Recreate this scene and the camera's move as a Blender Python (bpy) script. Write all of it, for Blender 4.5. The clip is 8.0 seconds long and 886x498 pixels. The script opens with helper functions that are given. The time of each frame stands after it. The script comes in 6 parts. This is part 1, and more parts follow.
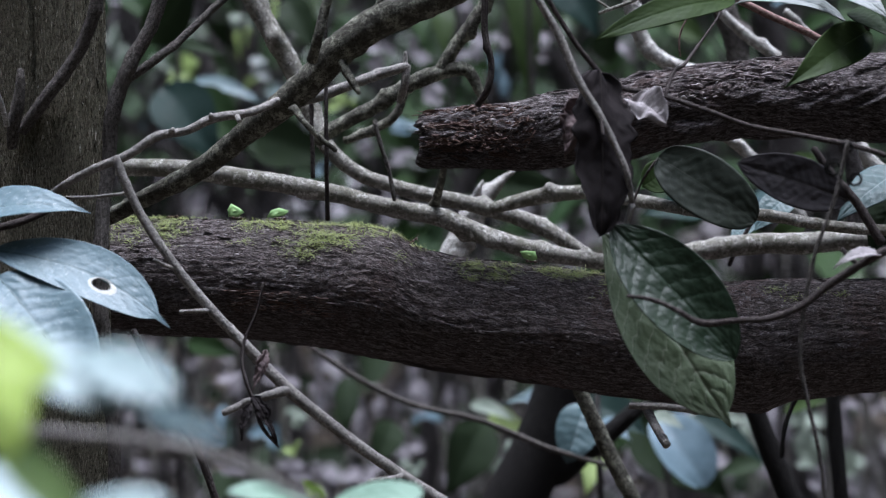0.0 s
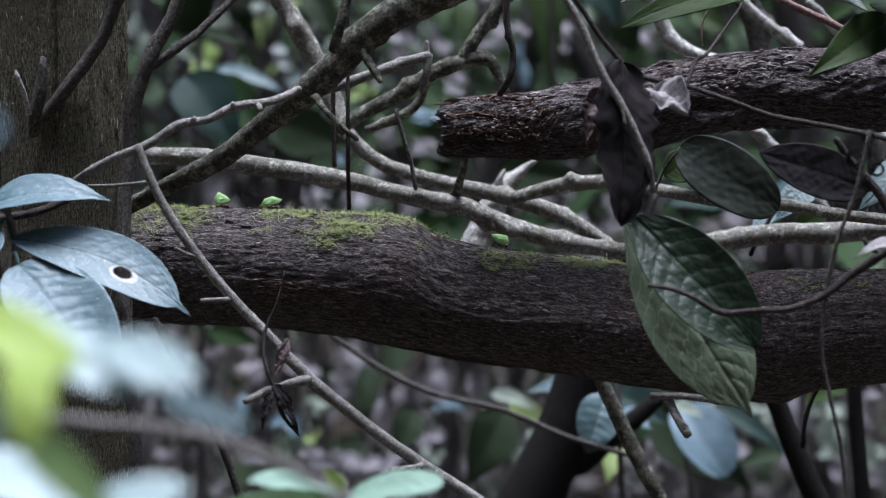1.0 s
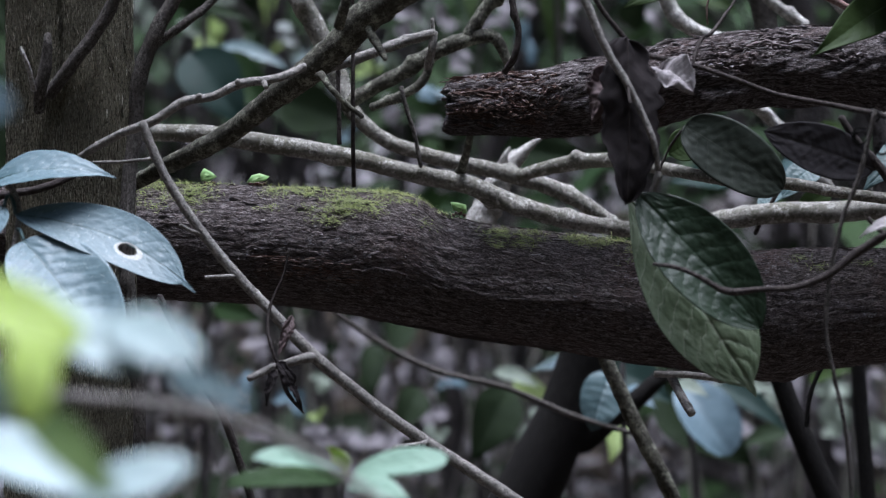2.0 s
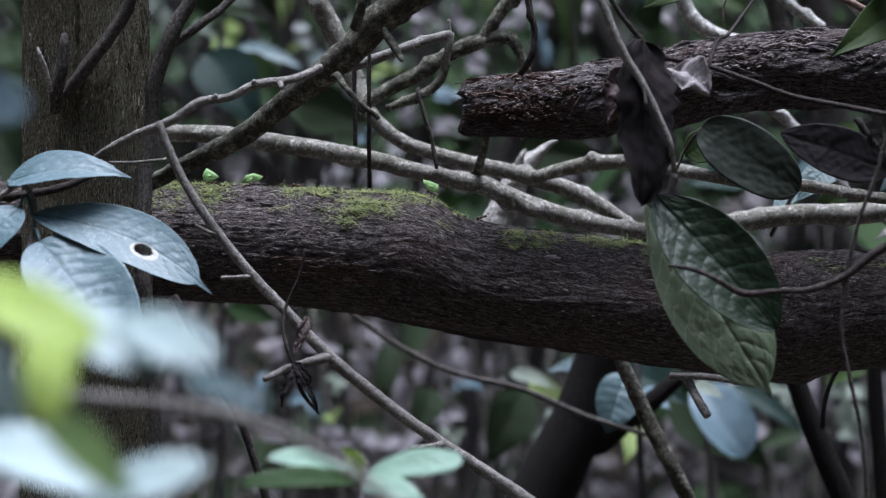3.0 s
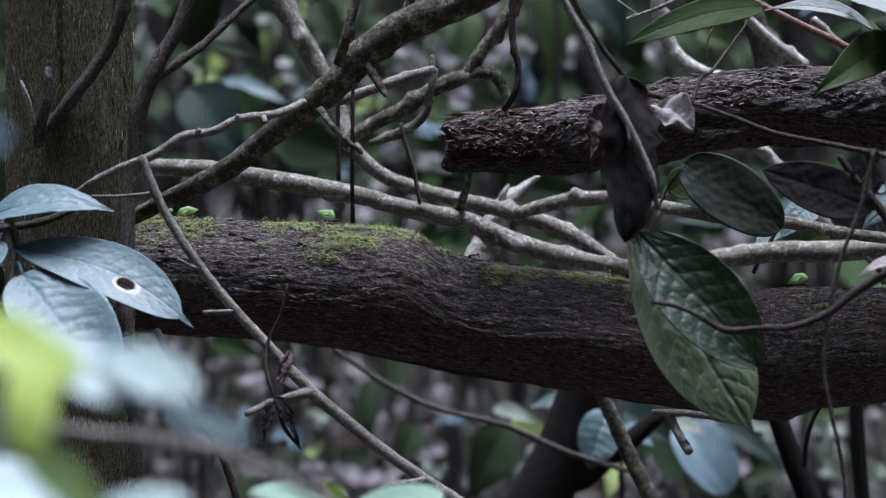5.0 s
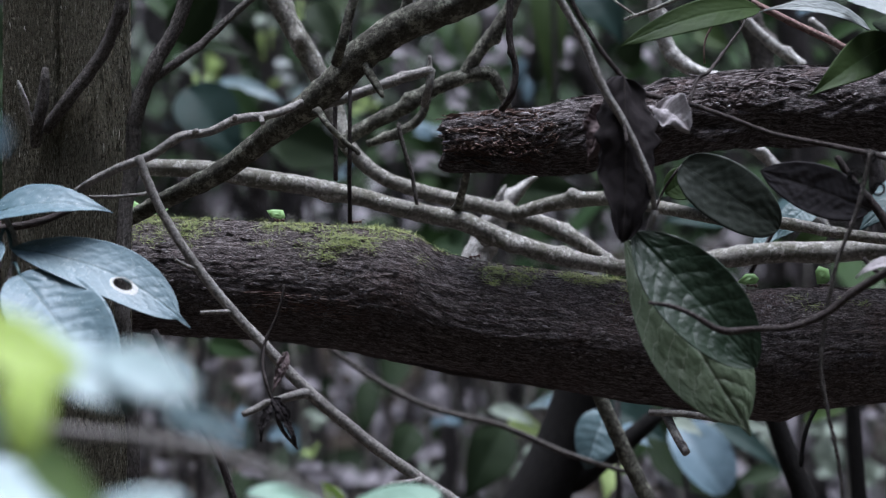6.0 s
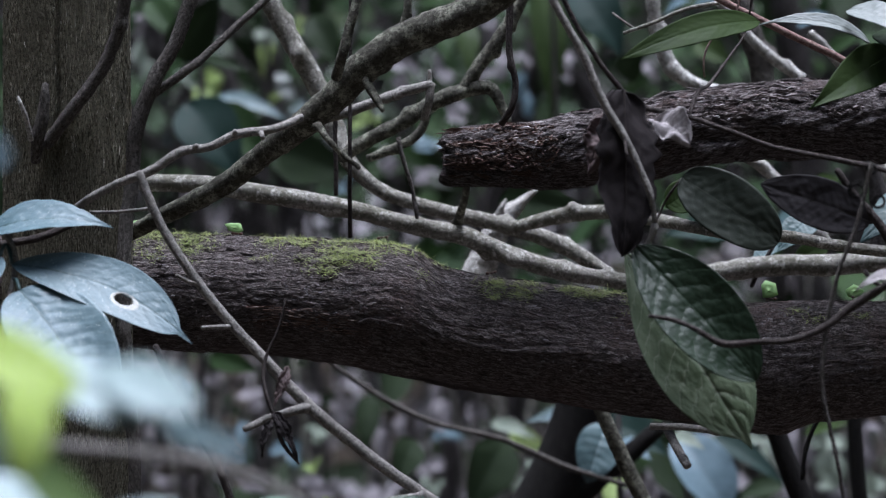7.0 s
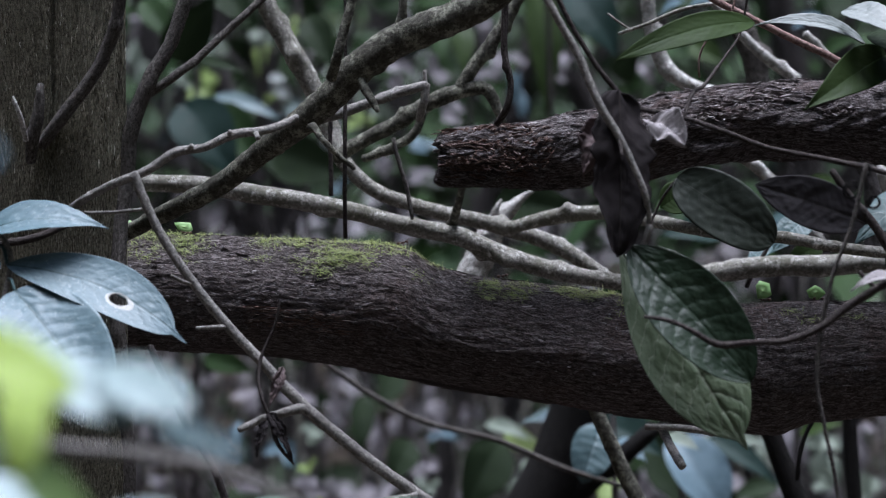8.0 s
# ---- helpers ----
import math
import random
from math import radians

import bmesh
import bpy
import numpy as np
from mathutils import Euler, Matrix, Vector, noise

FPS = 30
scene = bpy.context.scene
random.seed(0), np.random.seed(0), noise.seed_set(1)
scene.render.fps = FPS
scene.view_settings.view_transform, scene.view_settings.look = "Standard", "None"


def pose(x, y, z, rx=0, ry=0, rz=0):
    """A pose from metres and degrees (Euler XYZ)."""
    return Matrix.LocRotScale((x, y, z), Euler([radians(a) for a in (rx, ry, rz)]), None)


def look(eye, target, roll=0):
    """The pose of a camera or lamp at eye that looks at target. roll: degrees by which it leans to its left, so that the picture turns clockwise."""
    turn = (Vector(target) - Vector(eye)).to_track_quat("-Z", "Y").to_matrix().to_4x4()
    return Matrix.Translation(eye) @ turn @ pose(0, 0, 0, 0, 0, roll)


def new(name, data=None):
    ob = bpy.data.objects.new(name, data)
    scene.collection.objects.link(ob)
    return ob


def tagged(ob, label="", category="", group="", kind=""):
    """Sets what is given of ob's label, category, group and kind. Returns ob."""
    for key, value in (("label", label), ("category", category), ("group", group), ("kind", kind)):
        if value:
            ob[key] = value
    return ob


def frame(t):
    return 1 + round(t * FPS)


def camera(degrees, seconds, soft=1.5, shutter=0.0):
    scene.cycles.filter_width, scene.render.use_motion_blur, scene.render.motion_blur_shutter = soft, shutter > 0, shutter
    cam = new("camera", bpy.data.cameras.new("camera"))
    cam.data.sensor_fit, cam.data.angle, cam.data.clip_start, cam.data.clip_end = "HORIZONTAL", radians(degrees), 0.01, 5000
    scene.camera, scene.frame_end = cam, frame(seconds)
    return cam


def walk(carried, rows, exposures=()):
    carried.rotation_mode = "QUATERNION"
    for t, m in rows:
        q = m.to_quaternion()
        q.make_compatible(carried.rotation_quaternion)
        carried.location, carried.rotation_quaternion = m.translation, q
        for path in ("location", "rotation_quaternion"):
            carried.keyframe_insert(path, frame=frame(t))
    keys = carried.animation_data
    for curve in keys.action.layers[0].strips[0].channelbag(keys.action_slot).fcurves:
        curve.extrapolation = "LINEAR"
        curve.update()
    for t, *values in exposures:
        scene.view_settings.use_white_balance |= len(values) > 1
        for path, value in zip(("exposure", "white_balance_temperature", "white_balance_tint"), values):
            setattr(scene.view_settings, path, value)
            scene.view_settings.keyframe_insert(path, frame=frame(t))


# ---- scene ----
import functools

EYE = 0.9                      # height of the lens over the ground
cam = camera(16.0, 8.0, soft=1.0)
cam.data.dof.use_dof = True    # long lens, focused on the log
cam.data.dof.focus_distance = 2.13
cam.data.dof.aperture_fstop = 8.0
# seconds, pitch, roll, yaw: the camera stands and swings a little in the hand
ROWS = [
    (0.0, 90.0, 0.0, 0.0),
    (0.5, 89.981, -0.085, 0.267),
    (1.0, 89.803, -0.146, 0.387),
    (1.5, 89.551, -0.257, 0.416),
    (1.7, 89.477, -0.29, 0.428),
    (2.8, 89.320, -0.445, 0.690),
    (3.0, 89.416, -0.461, 0.76),
    (3.5, 89.682, -0.464, 0.805),
    (4.0, 89.85, -0.58, 0.737),
    (4.5, 90.005, -0.674, 0.655),
    (4.7, 90.069, -0.70, 0.558),
    (5.8, 90.032, -0.775, 0.362),
    (6.0, 90.072, -0.766, 0.396),
    (6.5, 90.24, -0.704, 0.479),
    (7.0, 90.329, -0.562, 0.406),
    (7.5, 90.368, -0.487, 0.328),
    (8.0, 90.34, -0.584, 0.315),
]
walk(cam, [(t, pose(0, 0, EYE, p, r, w)) for t, p, r, w in ROWS], exposures=[(0.0, 0.70, 5800, 12), (3.0, 0.58, 5800, 12), (8.0, 0.55, 5800, 12)])

# ---- light: overcast sky above a clearing in the wood ----
world = bpy.data.worlds.new("world")
scene.world = world
world.use_nodes = True
wn = world.node_tree.nodes
sky = wn.new("ShaderNodeTexSky")
sky.sky_type = "NISHITA"
sky.sun_disc = False
sky.sun_elevation = radians(79)
sky.sun_rotation = radians(240)
wn["Background"].inputs["Strength"].default_value = 0.165
world.node_tree.links.new(sky.outputs["Color"], wn["Background"].inputs["Color"])
sun_data = bpy.data.lights.new("sun", "SUN")
sun_data.energy, sun_data.angle, sun_data.color = 6.2, radians(38), (1.0, 0.97, 0.985)
sun = new("sun", sun_data)
sun.matrix_world = look((0.2, 2.35, 6), (0, 2.2, 0.9))


# ---- materials ----
def material(name, rough=0.6, metallic=0.0, spec=0.5):
    m = bpy.data.materials.new(name)
    m.use_nodes = True
    n, l = m.node_tree.nodes, m.node_tree.links
    b = n["Principled BSDF"]
    b.inputs["Roughness"].default_value = rough
    b.inputs["Specular IOR Level"].default_value = spec
    return m, n, l, b


def coords(n, l, kind, scale):
    tc, mp = n.new("ShaderNodeTexCoord"), n.new("ShaderNodeMapping")
    mp.inputs["Scale"].default_value = scale
    l.new(tc.outputs[kind], mp.inputs["Vector"])
    return mp.outputs["Vector"]


def noise_at(n, l, vec, scale, detail=6, rough=0.6):
    t = n.new("ShaderNodeTexNoise")
    t.inputs["Scale"].default_value, t.inputs["Detail"].default_value, t.inputs["Roughness"].default_value = scale, detail, rough
    l.new(vec, t.inputs["Vector"])
    return t.outputs["Fac"]


def ramp(n, l, fac, stops):
    r = n.new("ShaderNodeValToRGB")
    e = r.color_ramp.elements
    while len(e) < len(stops):
        e.new(0.5)
    for s, (p, c) in zip(e, stops):
        s.position, s.color = p, (*c, 1) if len(c) == 3 else c
    l.new(fac, r.inputs["Fac"])
    return r.outputs["Color"]


def mix(n, l, fac, a, b):
    m = n.new("ShaderNodeMix")
    m.data_type = "RGBA"
    for sock, v in ((m.inputs["Factor"], fac), (m.inputs["A"], a), (m.inputs["B"], b)):
        if isinstance(v, bpy.types.NodeSocket):
            l.new(v, sock)
        elif isinstance(v, tuple):
            sock.default_value = (*v, 1)
        else:
            sock.default_value = v
    return m.outputs["Result"]


def bump(n, l, b, height, strength, distance):
    u = n.new("ShaderNodeBump")
    u.inputs["Strength"].default_value, u.inputs["Distance"].default_value = strength, distance
    l.new(height, u.inputs["Height"])
    l.new(u.outputs["Normal"], b.inputs["Normal"])


def log_bark(name, dark, mid, light, red, lichen, flecks=(0.56, 0.64)):
    """Flaking bark of a rotting log: long fibres, thin flakes, grey weathered crests, lichen flecks, rotten red wood."""
    m, n, l, b = material(name, 0.9, spec=0.12)
    o = coords(n, l, "Object", (1, 1, 1))
    fib = noise_at(n, l, coords(n, l, "UV", (1, 3.4, 1)), 120, 10, 0.74)
    fib.node.inputs["Distortion"].default_value = 0.5
    flake = noise_at(n, l, coords(n, l, "UV", (1, 2.2, 1)), 260, 7, 0.75)
    flake.node.inputs["Distortion"].default_value = 0.8
    big = noise_at(n, l, o, 14, 5, 0.6)
    col = ramp(n, l, fib, [(0.34, dark), (0.48, mid), (0.68, light)])
    col = mix(n, l, ramp(n, l, flake, [(0.34, (0.85, 0.85, 0.85)), (0.50, (0, 0, 0))]), col, dark)
    col = mix(n, l, ramp(n, l, flake, [(0.58, (0, 0, 0)), (0.70, (0.7, 0.7, 0.7))]), col, light)
    col = mix(n, l, ramp(n, l, big, [(0.52, (0, 0, 0)), (0.66, (0.65, 0.65, 0.65))]), col, red)
    p = noise_at(n, l, o, 230, 6, 0.8)
    q = noise_at(n, l, o, 24, 4)
    spots = n.new("ShaderNodeMath")
    spots.operation = "MULTIPLY"
    l.new(ramp(n, l, p, [(flecks[0], (0, 0, 0)), (flecks[1], (1, 1, 1))]), spots.inputs[0])
    l.new(ramp(n, l, q, [(0.45, (0, 0, 0)), (0.60, (0.75, 0.75, 0.75))]), spots.inputs[1])
    col = mix(n, l, spots.outputs[0], col, lichen)
    l.new(col, b.inputs["Base Color"])
    h = n.new("ShaderNodeMath")
    h.operation = "MULTIPLY_ADD"
    l.new(fib, h.inputs[0])
    h.inputs[1].default_value = 1.6
    l.new(flake, h.inputs[2])
    # cracks between the flakes
    vor, wob = n.new("ShaderNodeTexVoronoi"), n.new("ShaderNodeVectorMath")
    vor.feature = "DISTANCE_TO_EDGE"
    vor.inputs["Scale"].default_value = 150
    wob.operation = "MULTIPLY_ADD"
    nz = n.new("ShaderNodeTexNoise")
    nz.inputs["Scale"].default_value, nz.inputs["Detail"].default_value = 260, 5
    cv = coords(n, l, "UV", (1, 2.6, 1))
    l.new(cv, nz.inputs["Vector"])
    l.new(nz.outputs["Color"], wob.inputs[0])
    wob.inputs[1].default_value = (0.012, 0.012, 0.012)
    l.new(cv, wob.inputs[2])
    l.new(wob.outputs[0], vor.inputs["Vector"])
    crack = ramp(n, l, vor.outputs["Distance"], [(0.0, (0, 0, 0)), (0.13, (1, 1, 1))])
    col = mix(n, l, crack, mix(n, l, 0.75, col, dark), col)
    l.new(col, b.inputs["Base Color"])
    hc = n.new("ShaderNodeMath")
    hc.operation = "MULTIPLY_ADD"
    l.new(crack, hc.inputs[0])
    hc.inputs[1].default_value = 0.5
    l.new(h.outputs[0], hc.inputs[2])
    bump(n, l, b, hc.outputs[0], 1.0, 0.0022)
    return m


def bark(name, dark, mid, light, grain=(60, 260), patch=None, patch_scale=35, patch_edge=(0.58, 0.66), depth=0.0015, rough=0.85, stain=None):
    """Bark with broken grain along the piece, pores and specks; patch: colour of lichen or moss blotches."""
    m, n, l, b = material(name, rough, spec=0.12)
    v = coords(n, l, "UV", (1, grain[1] / grain[0], 1))
    o = coords(n, l, "Object", (1, 1, 1))
    g = noise_at(n, l, v, grain[0] * 2.2, 9, 0.72)
    f = noise_at(n, l, o, 520, 5, 0.7)
    col = ramp(n, l, g, [(0.34, dark), (0.50, mid), (0.66, light)])
    big = noise_at(n, l, o, 26, 5, 0.65)
    col = mix(n, l, ramp(n, l, big, [(0.38, (0, 0, 0)), (0.62, (0.55, 0.55, 0.55))]), col, mid)
    if stain:
        col = mix(n, l, ramp(n, l, noise_at(n, l, o, 48, 6, 0.7), [(0.46, (0, 0, 0)), (0.60, (0.65, 0.65, 0.65))]), col, stain)
    if patch:
        p = noise_at(n, l, o, patch_scale, 8, 0.78)
        col = mix(n, l, ramp(n, l, p, [(patch_edge[0], (0, 0, 0)), (patch_edge[1], (0.9, 0.9, 0.9))]), col, patch)
    col = mix(n, l, ramp(n, l, f, [(0.36, (0.8, 0.8, 0.8)), (0.5, (0, 0, 0))]), col, dark)
    l.new(col, b.inputs["Base Color"])
    h = n.new("ShaderNodeMath")
    h.operation = "ADD"
    l.new(g, h.inputs[0])
    l.new(f, h.inputs[1])
    bump(n, l, b, h.outputs[0], 1.0, depth * 1.3)
    return m


def leaf_material(name, top, under, rough=0.35, spec=0.5, veins=16.0, vein_colour=None, translucent=0.15, blotch=None, blotch_edge=(0.6, 0.68), wax=0.0, vary=0.0, vary_to=(0.3, 0.3, 0.3), speck=None, net=0.0):
    """Leaf blade: side veins by UV (u along, v across), blotches, light passing through."""
    m, n, l, b = material(name, rough, spec=spec)
    uv = coords(n, l, "UV", (1, 1, 1))
    o = coords(n, l, "Object", (1, 1, 1))
    fine = noise_at(n, l, o, 900, 3)
    big = noise_at(n, l, o, 45, 4)
    col = mix(n, l, ramp(n, l, big, [(0.3, (0, 0, 0)), (0.7, (1, 1, 1))]), top, under)
    sep = n.new("ShaderNodeSeparateXYZ")
    l.new(uv, sep.inputs[0])

    def calc(op, a, c):
        q = n.new("ShaderNodeMath")
        q.operation = op
        for i, s in enumerate((a, c)):
            if isinstance(s, bpy.types.NodeSocket):
                l.new(s, q.inputs[i])
            elif s is not None:
                q.inputs[i].default_value = s
        return q.outputs[0]
    av = calc("ABSOLUTE", sep.outputs["Y"], None)
    curve = calc("MULTIPLY", calc("POWER", av, 1.3), 0.16)
    s = calc("ADD", calc("MULTIPLY", calc("SUBTRACT", sep.outputs["X"], curve), veins), calc("MULTIPLY", noise_at(n, l, uv, 5.0, 2), 0.9))
    d = calc("ABSOLUTE", calc("SUBTRACT", calc("FRACT", s, None), 0.5), None)
    line = ramp(n, l, d, [(0.0, (1, 1, 1)), (0.07, (0, 0, 0))])
    mid = ramp(n, l, av, [(0.0, (1, 1, 1)), (0.035, (0, 0, 0))])
    if vary:
        g = n.new("ShaderNodeNewGeometry")
        col = mix(n, l, ramp(n, l, g.outputs["Random Per Island"], [(0.0, (0, 0, 0)), (1.0, (vary,) * 3)]), col, vary_to)
    if vein_colour:
        col = mix(n, l, line, col, mix(n, l, 0.5, col, vein_colour))
        col = mix(n, l, mid, col, vein_colour)
    if blotch:
        col = mix(n, l, ramp(n, l, noise_at(n, l, o, 120, 5, 0.7), [(blotch_edge[0], (0, 0, 0)), (blotch_edge[1], (1, 1, 1))]), col, blotch)
    if speck:
        col = mix(n, l, ramp(n, l, noise_at(n, l, o, 420, 3, 0.8), [(0.62, (0, 0, 0)), (0.70, (0.8, 0.8, 0.8))]), col, speck)
    l.new(col, b.inputs["Base Color"])
    l.new(ramp(n, l, big, [(0.2, (rough * 0.8,) * 3), (0.8, (min(1, rough * 1.35),) * 3)]), b.inputs["Roughness"])
    b.inputs["Coat Weight"].default_value = wax
    b.inputs["Coat Roughness"].default_value = 0.3
    if net:
        # raised side veins and the fine net between them
        vor = n.new("ShaderNodeTexVoronoi")
        vor.feature = "DISTANCE_TO_EDGE"
        vor.inputs["Scale"].default_value = 380
        l.new(o, vor.inputs["Vector"])
        cell = ramp(n, l, vor.outputs["Distance"], [(0.0, (0, 0, 0)), (0.30, (1, 1, 1))])
        h = calc("ADD", calc("MULTIPLY", cell, 0.22), calc("MULTIPLY", ramp(n, l, d, [(0.0, (0, 0, 0)), (0.16, (1, 1, 1))]), 0.7))
        bump(n, l, b, calc("ADD", h, calc("MULTIPLY", fine, 0.4)), net, 0.0007)
    else:
        bump(n, l, b, fine, 0.25, 0.0003)
    if translucent:
        tr, mx = n.new("ShaderNodeBsdfTranslucent"), n.new("ShaderNodeMixShader")
        l.new(col, tr.inputs["Color"])
        mx.inputs["Fac"].default_value = translucent
        l.new(b.outputs[0], mx.inputs[1])
        l.new(tr.outputs[0], mx.inputs[2])
        l.new(mx.outputs[0], n["Material Output"].inputs["Surface"])
    return m


def sliver_material(name, stops):
    """Loose slivers of bark or wood, each of its own shade, grained."""
    m, n, l, b = material(name, 0.9, spec=0.12)
    o = coords(n, l, "Object", (1, 1, 1))
    g = n.new("ShaderNodeNewGeometry")
    col = ramp(n, l, g.outputs["Random Per Island"], stops)
    f = noise_at(n, l, o, 900, 4, 0.7)
    col = mix(n, l, ramp(n, l, f, [(0.36, (0.7, 0.7, 0.7)), (0.56, (0, 0, 0))]), col, stops[0][1])
    l.new(col, b.inputs["Base Color"])
    bump(n, l, b, f, 0.6, 0.0006)
    return m


LOG_BARK = log_bark("rotting_log_bark", (0.028, 0.0235, 0.0228), (0.124, 0.105, 0.102), (0.34, 0.305, 0.302), (0.125, 0.086, 0.078), (0.36, 0.36, 0.385))
STUMP_BARK = log_bark("broken_log_bark", (0.023, 0.019, 0.019), (0.115, 0.098, 0.097), (0.44, 0.405, 0.41), (0.125, 0.082, 0.074), (0.45, 0.43, 0.435))
ROT_WOOD = log_bark("rotten_red_wood", (0.03, 0.020, 0.017), (0.11, 0.070, 0.058), (0.30, 0.24, 0.22), (0.15, 0.085, 0.065), (0.3, 0.27, 0.25))
BARK_SLIVER = sliver_material("bark_slivers", [(0.0, (0.06, 0.050, 0.049)), (0.55, (0.128, 0.109, 0.106)), (0.9, (0.205, 0.182, 0.18)), (1.0, (0.34, 0.315, 0.32))])
STUMP_SLIVER = sliver_material("weathered_slivers", [(0.0, (0.075, 0.062, 0.061)), (0.5, (0.165, 0.142, 0.141)), (0.85, (0.26, 0.235, 0.236)), (1.0, (0.44, 0.41, 0.41))])
RED_SLIVER = sliver_material("rotten_red_slivers", [(0.0, (0.06, 0.042, 0.037)), (0.6, (0.18, 0.115, 0.097)), (1.0, (0.42, 0.35, 0.32))])
TRUNK_SLIVER = sliver_material("trunk_ridges", [(0.0, (0.05, 0.046, 0.033)), (0.6, (0.20, 0.186, 0.136)), (0.9, (0.33, 0.312, 0.24)), (1.0, (0.56, 0.55, 0.47))])
BLEACHED_BARK = bark("bleached_branch_bark", (0.12, 0.115, 0.105), (0.42, 0.41, 0.385), (0.68, 0.67, 0.64), (110, 170), (0.74, 0.735, 0.71), 140, (0.53, 0.61), 0.0008, stain=(0.16, 0.15, 0.13))
TRUNK_BARK = bark("fissured_trunk_bark", (0.034, 0.031, 0.022), (0.175, 0.162, 0.118), (0.48, 0.46, 0.36), (95, 560), None, depth=0.0026)
PALE_BARK = bark("pale_lichened_bark", (0.075, 0.071, 0.060), (0.24, 0.232, 0.207), (0.52, 0.507, 0.465), (110, 170), (0.60, 0.595, 0.55), 140, (0.54, 0.62), 0.0009, stain=(0.10, 0.098, 0.066))
MOSS_BARK = bark("mossy_branch_bark", (0.022, 0.021, 0.017), (0.064, 0.062, 0.050), (0.18, 0.176, 0.15), (90, 110), (0.29, 0.295, 0.235), 95, (0.49, 0.61), 0.0009)
TWIG_BARK = bark("grey_twig_bark", (0.085, 0.08, 0.073), (0.26, 0.248, 0.232), (0.50, 0.48, 0.455), (120, 200), (0.075, 0.065, 0.06), 160, (0.6, 0.68), 0.0008, stain=(0.13, 0.124, 0.115))
VINE_BARK = bark("brown_vine_bark", (0.016, 0.013, 0.012), (0.05, 0.042, 0.04), (0.13, 0.115, 0.11), (120, 260), None, depth=0.0008)
# almost black, since the shade behind the log is put into the bark colour
DARK_BARK = bark("shade_darkened_bark", (0.006, 0.0055, 0.005), (0.011, 0.010, 0.0095), (0.024, 0.022, 0.020), (50, 200), None, depth=0.002)
CLIMBER_BARK = bark("rough_climber_bark", (0.026, 0.023, 0.021), (0.095, 0.087, 0.08), (0.23, 0.215, 0.20), (130, 240), (0.16, 0.16, 0.14), 120, (0.58, 0.66), 0.0012)
RED_BARK = bark("reddish_stem_bark", (0.09, 0.055, 0.05), (0.24, 0.16, 0.145), (0.40, 0.30, 0.28), (120, 200), None, depth=0.0006)
STEM_BARK = bark("background_stem_bark", (0.022, 0.020, 0.019), (0.075, 0.068, 0.067), (0.19, 0.175, 0.178), (12, 60), (0.2, 0.2, 0.2), 9, (0.55, 0.68), 0.004)

LEAF_BLUE = leaf_material("waxy_blue_green_leaf", (0.071, 0.125, 0.143), (0.105, 0.163, 0.189), 0.5, 0.4, 13, (0.045, 0.085, 0.085), 0.06, (0.21, 0.275, 0.29), (0.56, 0.74), 0.05, speck=(0.33, 0.40, 0.41), net=0.12)
LEAF_GLOSSY = leaf_material("glossy_dark_leaf", (0.009, 0.019, 0.009), (0.015, 0.029, 0.014), 0.42, 0.26, 9, (0.03, 0.05, 0.03), 0.06, None, wax=0.0, net=0.3)
LEAF_PALE = leaf_material("quilted_green_leaf", (0.095, 0.132, 0.075), (0.138, 0.178, 0.110), 0.40, 0.4, 11, (0.27, 0.31, 0.235), 0.12, (0.03, 0.035, 0.02), (0.70, 0.76), net=0.35)
LEAF_GREEN = leaf_material("fresh_green_leaf", (0.026, 0.048, 0.011), (0.038, 0.066, 0.016), 0.6, 0.2, 14, (0.05, 0.085, 0.026), 0.3)
# near-black green: the gloom of the wood is put into this colour
LEAF_SHADE = leaf_material("shade_toned_leaf", (0.011, 0.020, 0.008), (0.018, 0.030, 0.013), 0.65, 0.1, 10, (0.03, 0.045, 0.026), 0.10)
LEAF_OLIVE = leaf_material("dull_olive_leaf", (0.022, 0.029, 0.021), (0.034, 0.042, 0.032), 0.55, 0.2, 8, (0.05, 0.058, 0.046), 0.10)
LEAF_RUSSET = leaf_material("russet_dead_leaf", (0.075, 0.055, 0.055), (0.14, 0.105, 0.105), 0.7, 0.2, 9, (0.15, 0.12, 0.115), 0.1)
LEAF_LIME = leaf_material("young_lime_leaf", (0.34, 0.47, 0.075), (0.42, 0.56, 0.11), 0.5, 0.4, 12, None, 0.4)
LEAF_FRESH = leaf_material("mid_green_leaf", (0.12, 0.21, 0.055), (0.18, 0.28, 0.085), 0.5, 0.4, 10, None, 0.35)
LEAF_ASHEN = leaf_material("ashen_green_leaf", (0.19, 0.215, 0.205), (0.27, 0.295, 0.285), 0.5, 0.35, 10, (0.16, 0.18, 0.17), 0.2)
# the sheen of these leaves is painted as a pale bluish colour
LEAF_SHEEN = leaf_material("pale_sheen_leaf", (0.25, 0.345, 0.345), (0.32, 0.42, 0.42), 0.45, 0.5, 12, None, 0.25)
LEAF_MINT = leaf_material("pale_mint_leaf", (0.194, 0.317, 0.238), (0.264, 0.396, 0.308), 0.45, 0.4, 10, None, 0.3)
# pale lilac holds the light of bright patches in the wood behind
LEAF_LILAC_LIT = leaf_material("lit_lilac_leaf", (0.141, 0.132, 0.141), (0.316, 0.297, 0.316), 0.7, 0.2, 9, (0.08, 0.075, 0.08), 0.3, vary=0.0)
# blue light of the sky is part of this base colour
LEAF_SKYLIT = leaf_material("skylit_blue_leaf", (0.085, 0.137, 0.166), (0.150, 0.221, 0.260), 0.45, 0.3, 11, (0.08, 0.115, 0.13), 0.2)
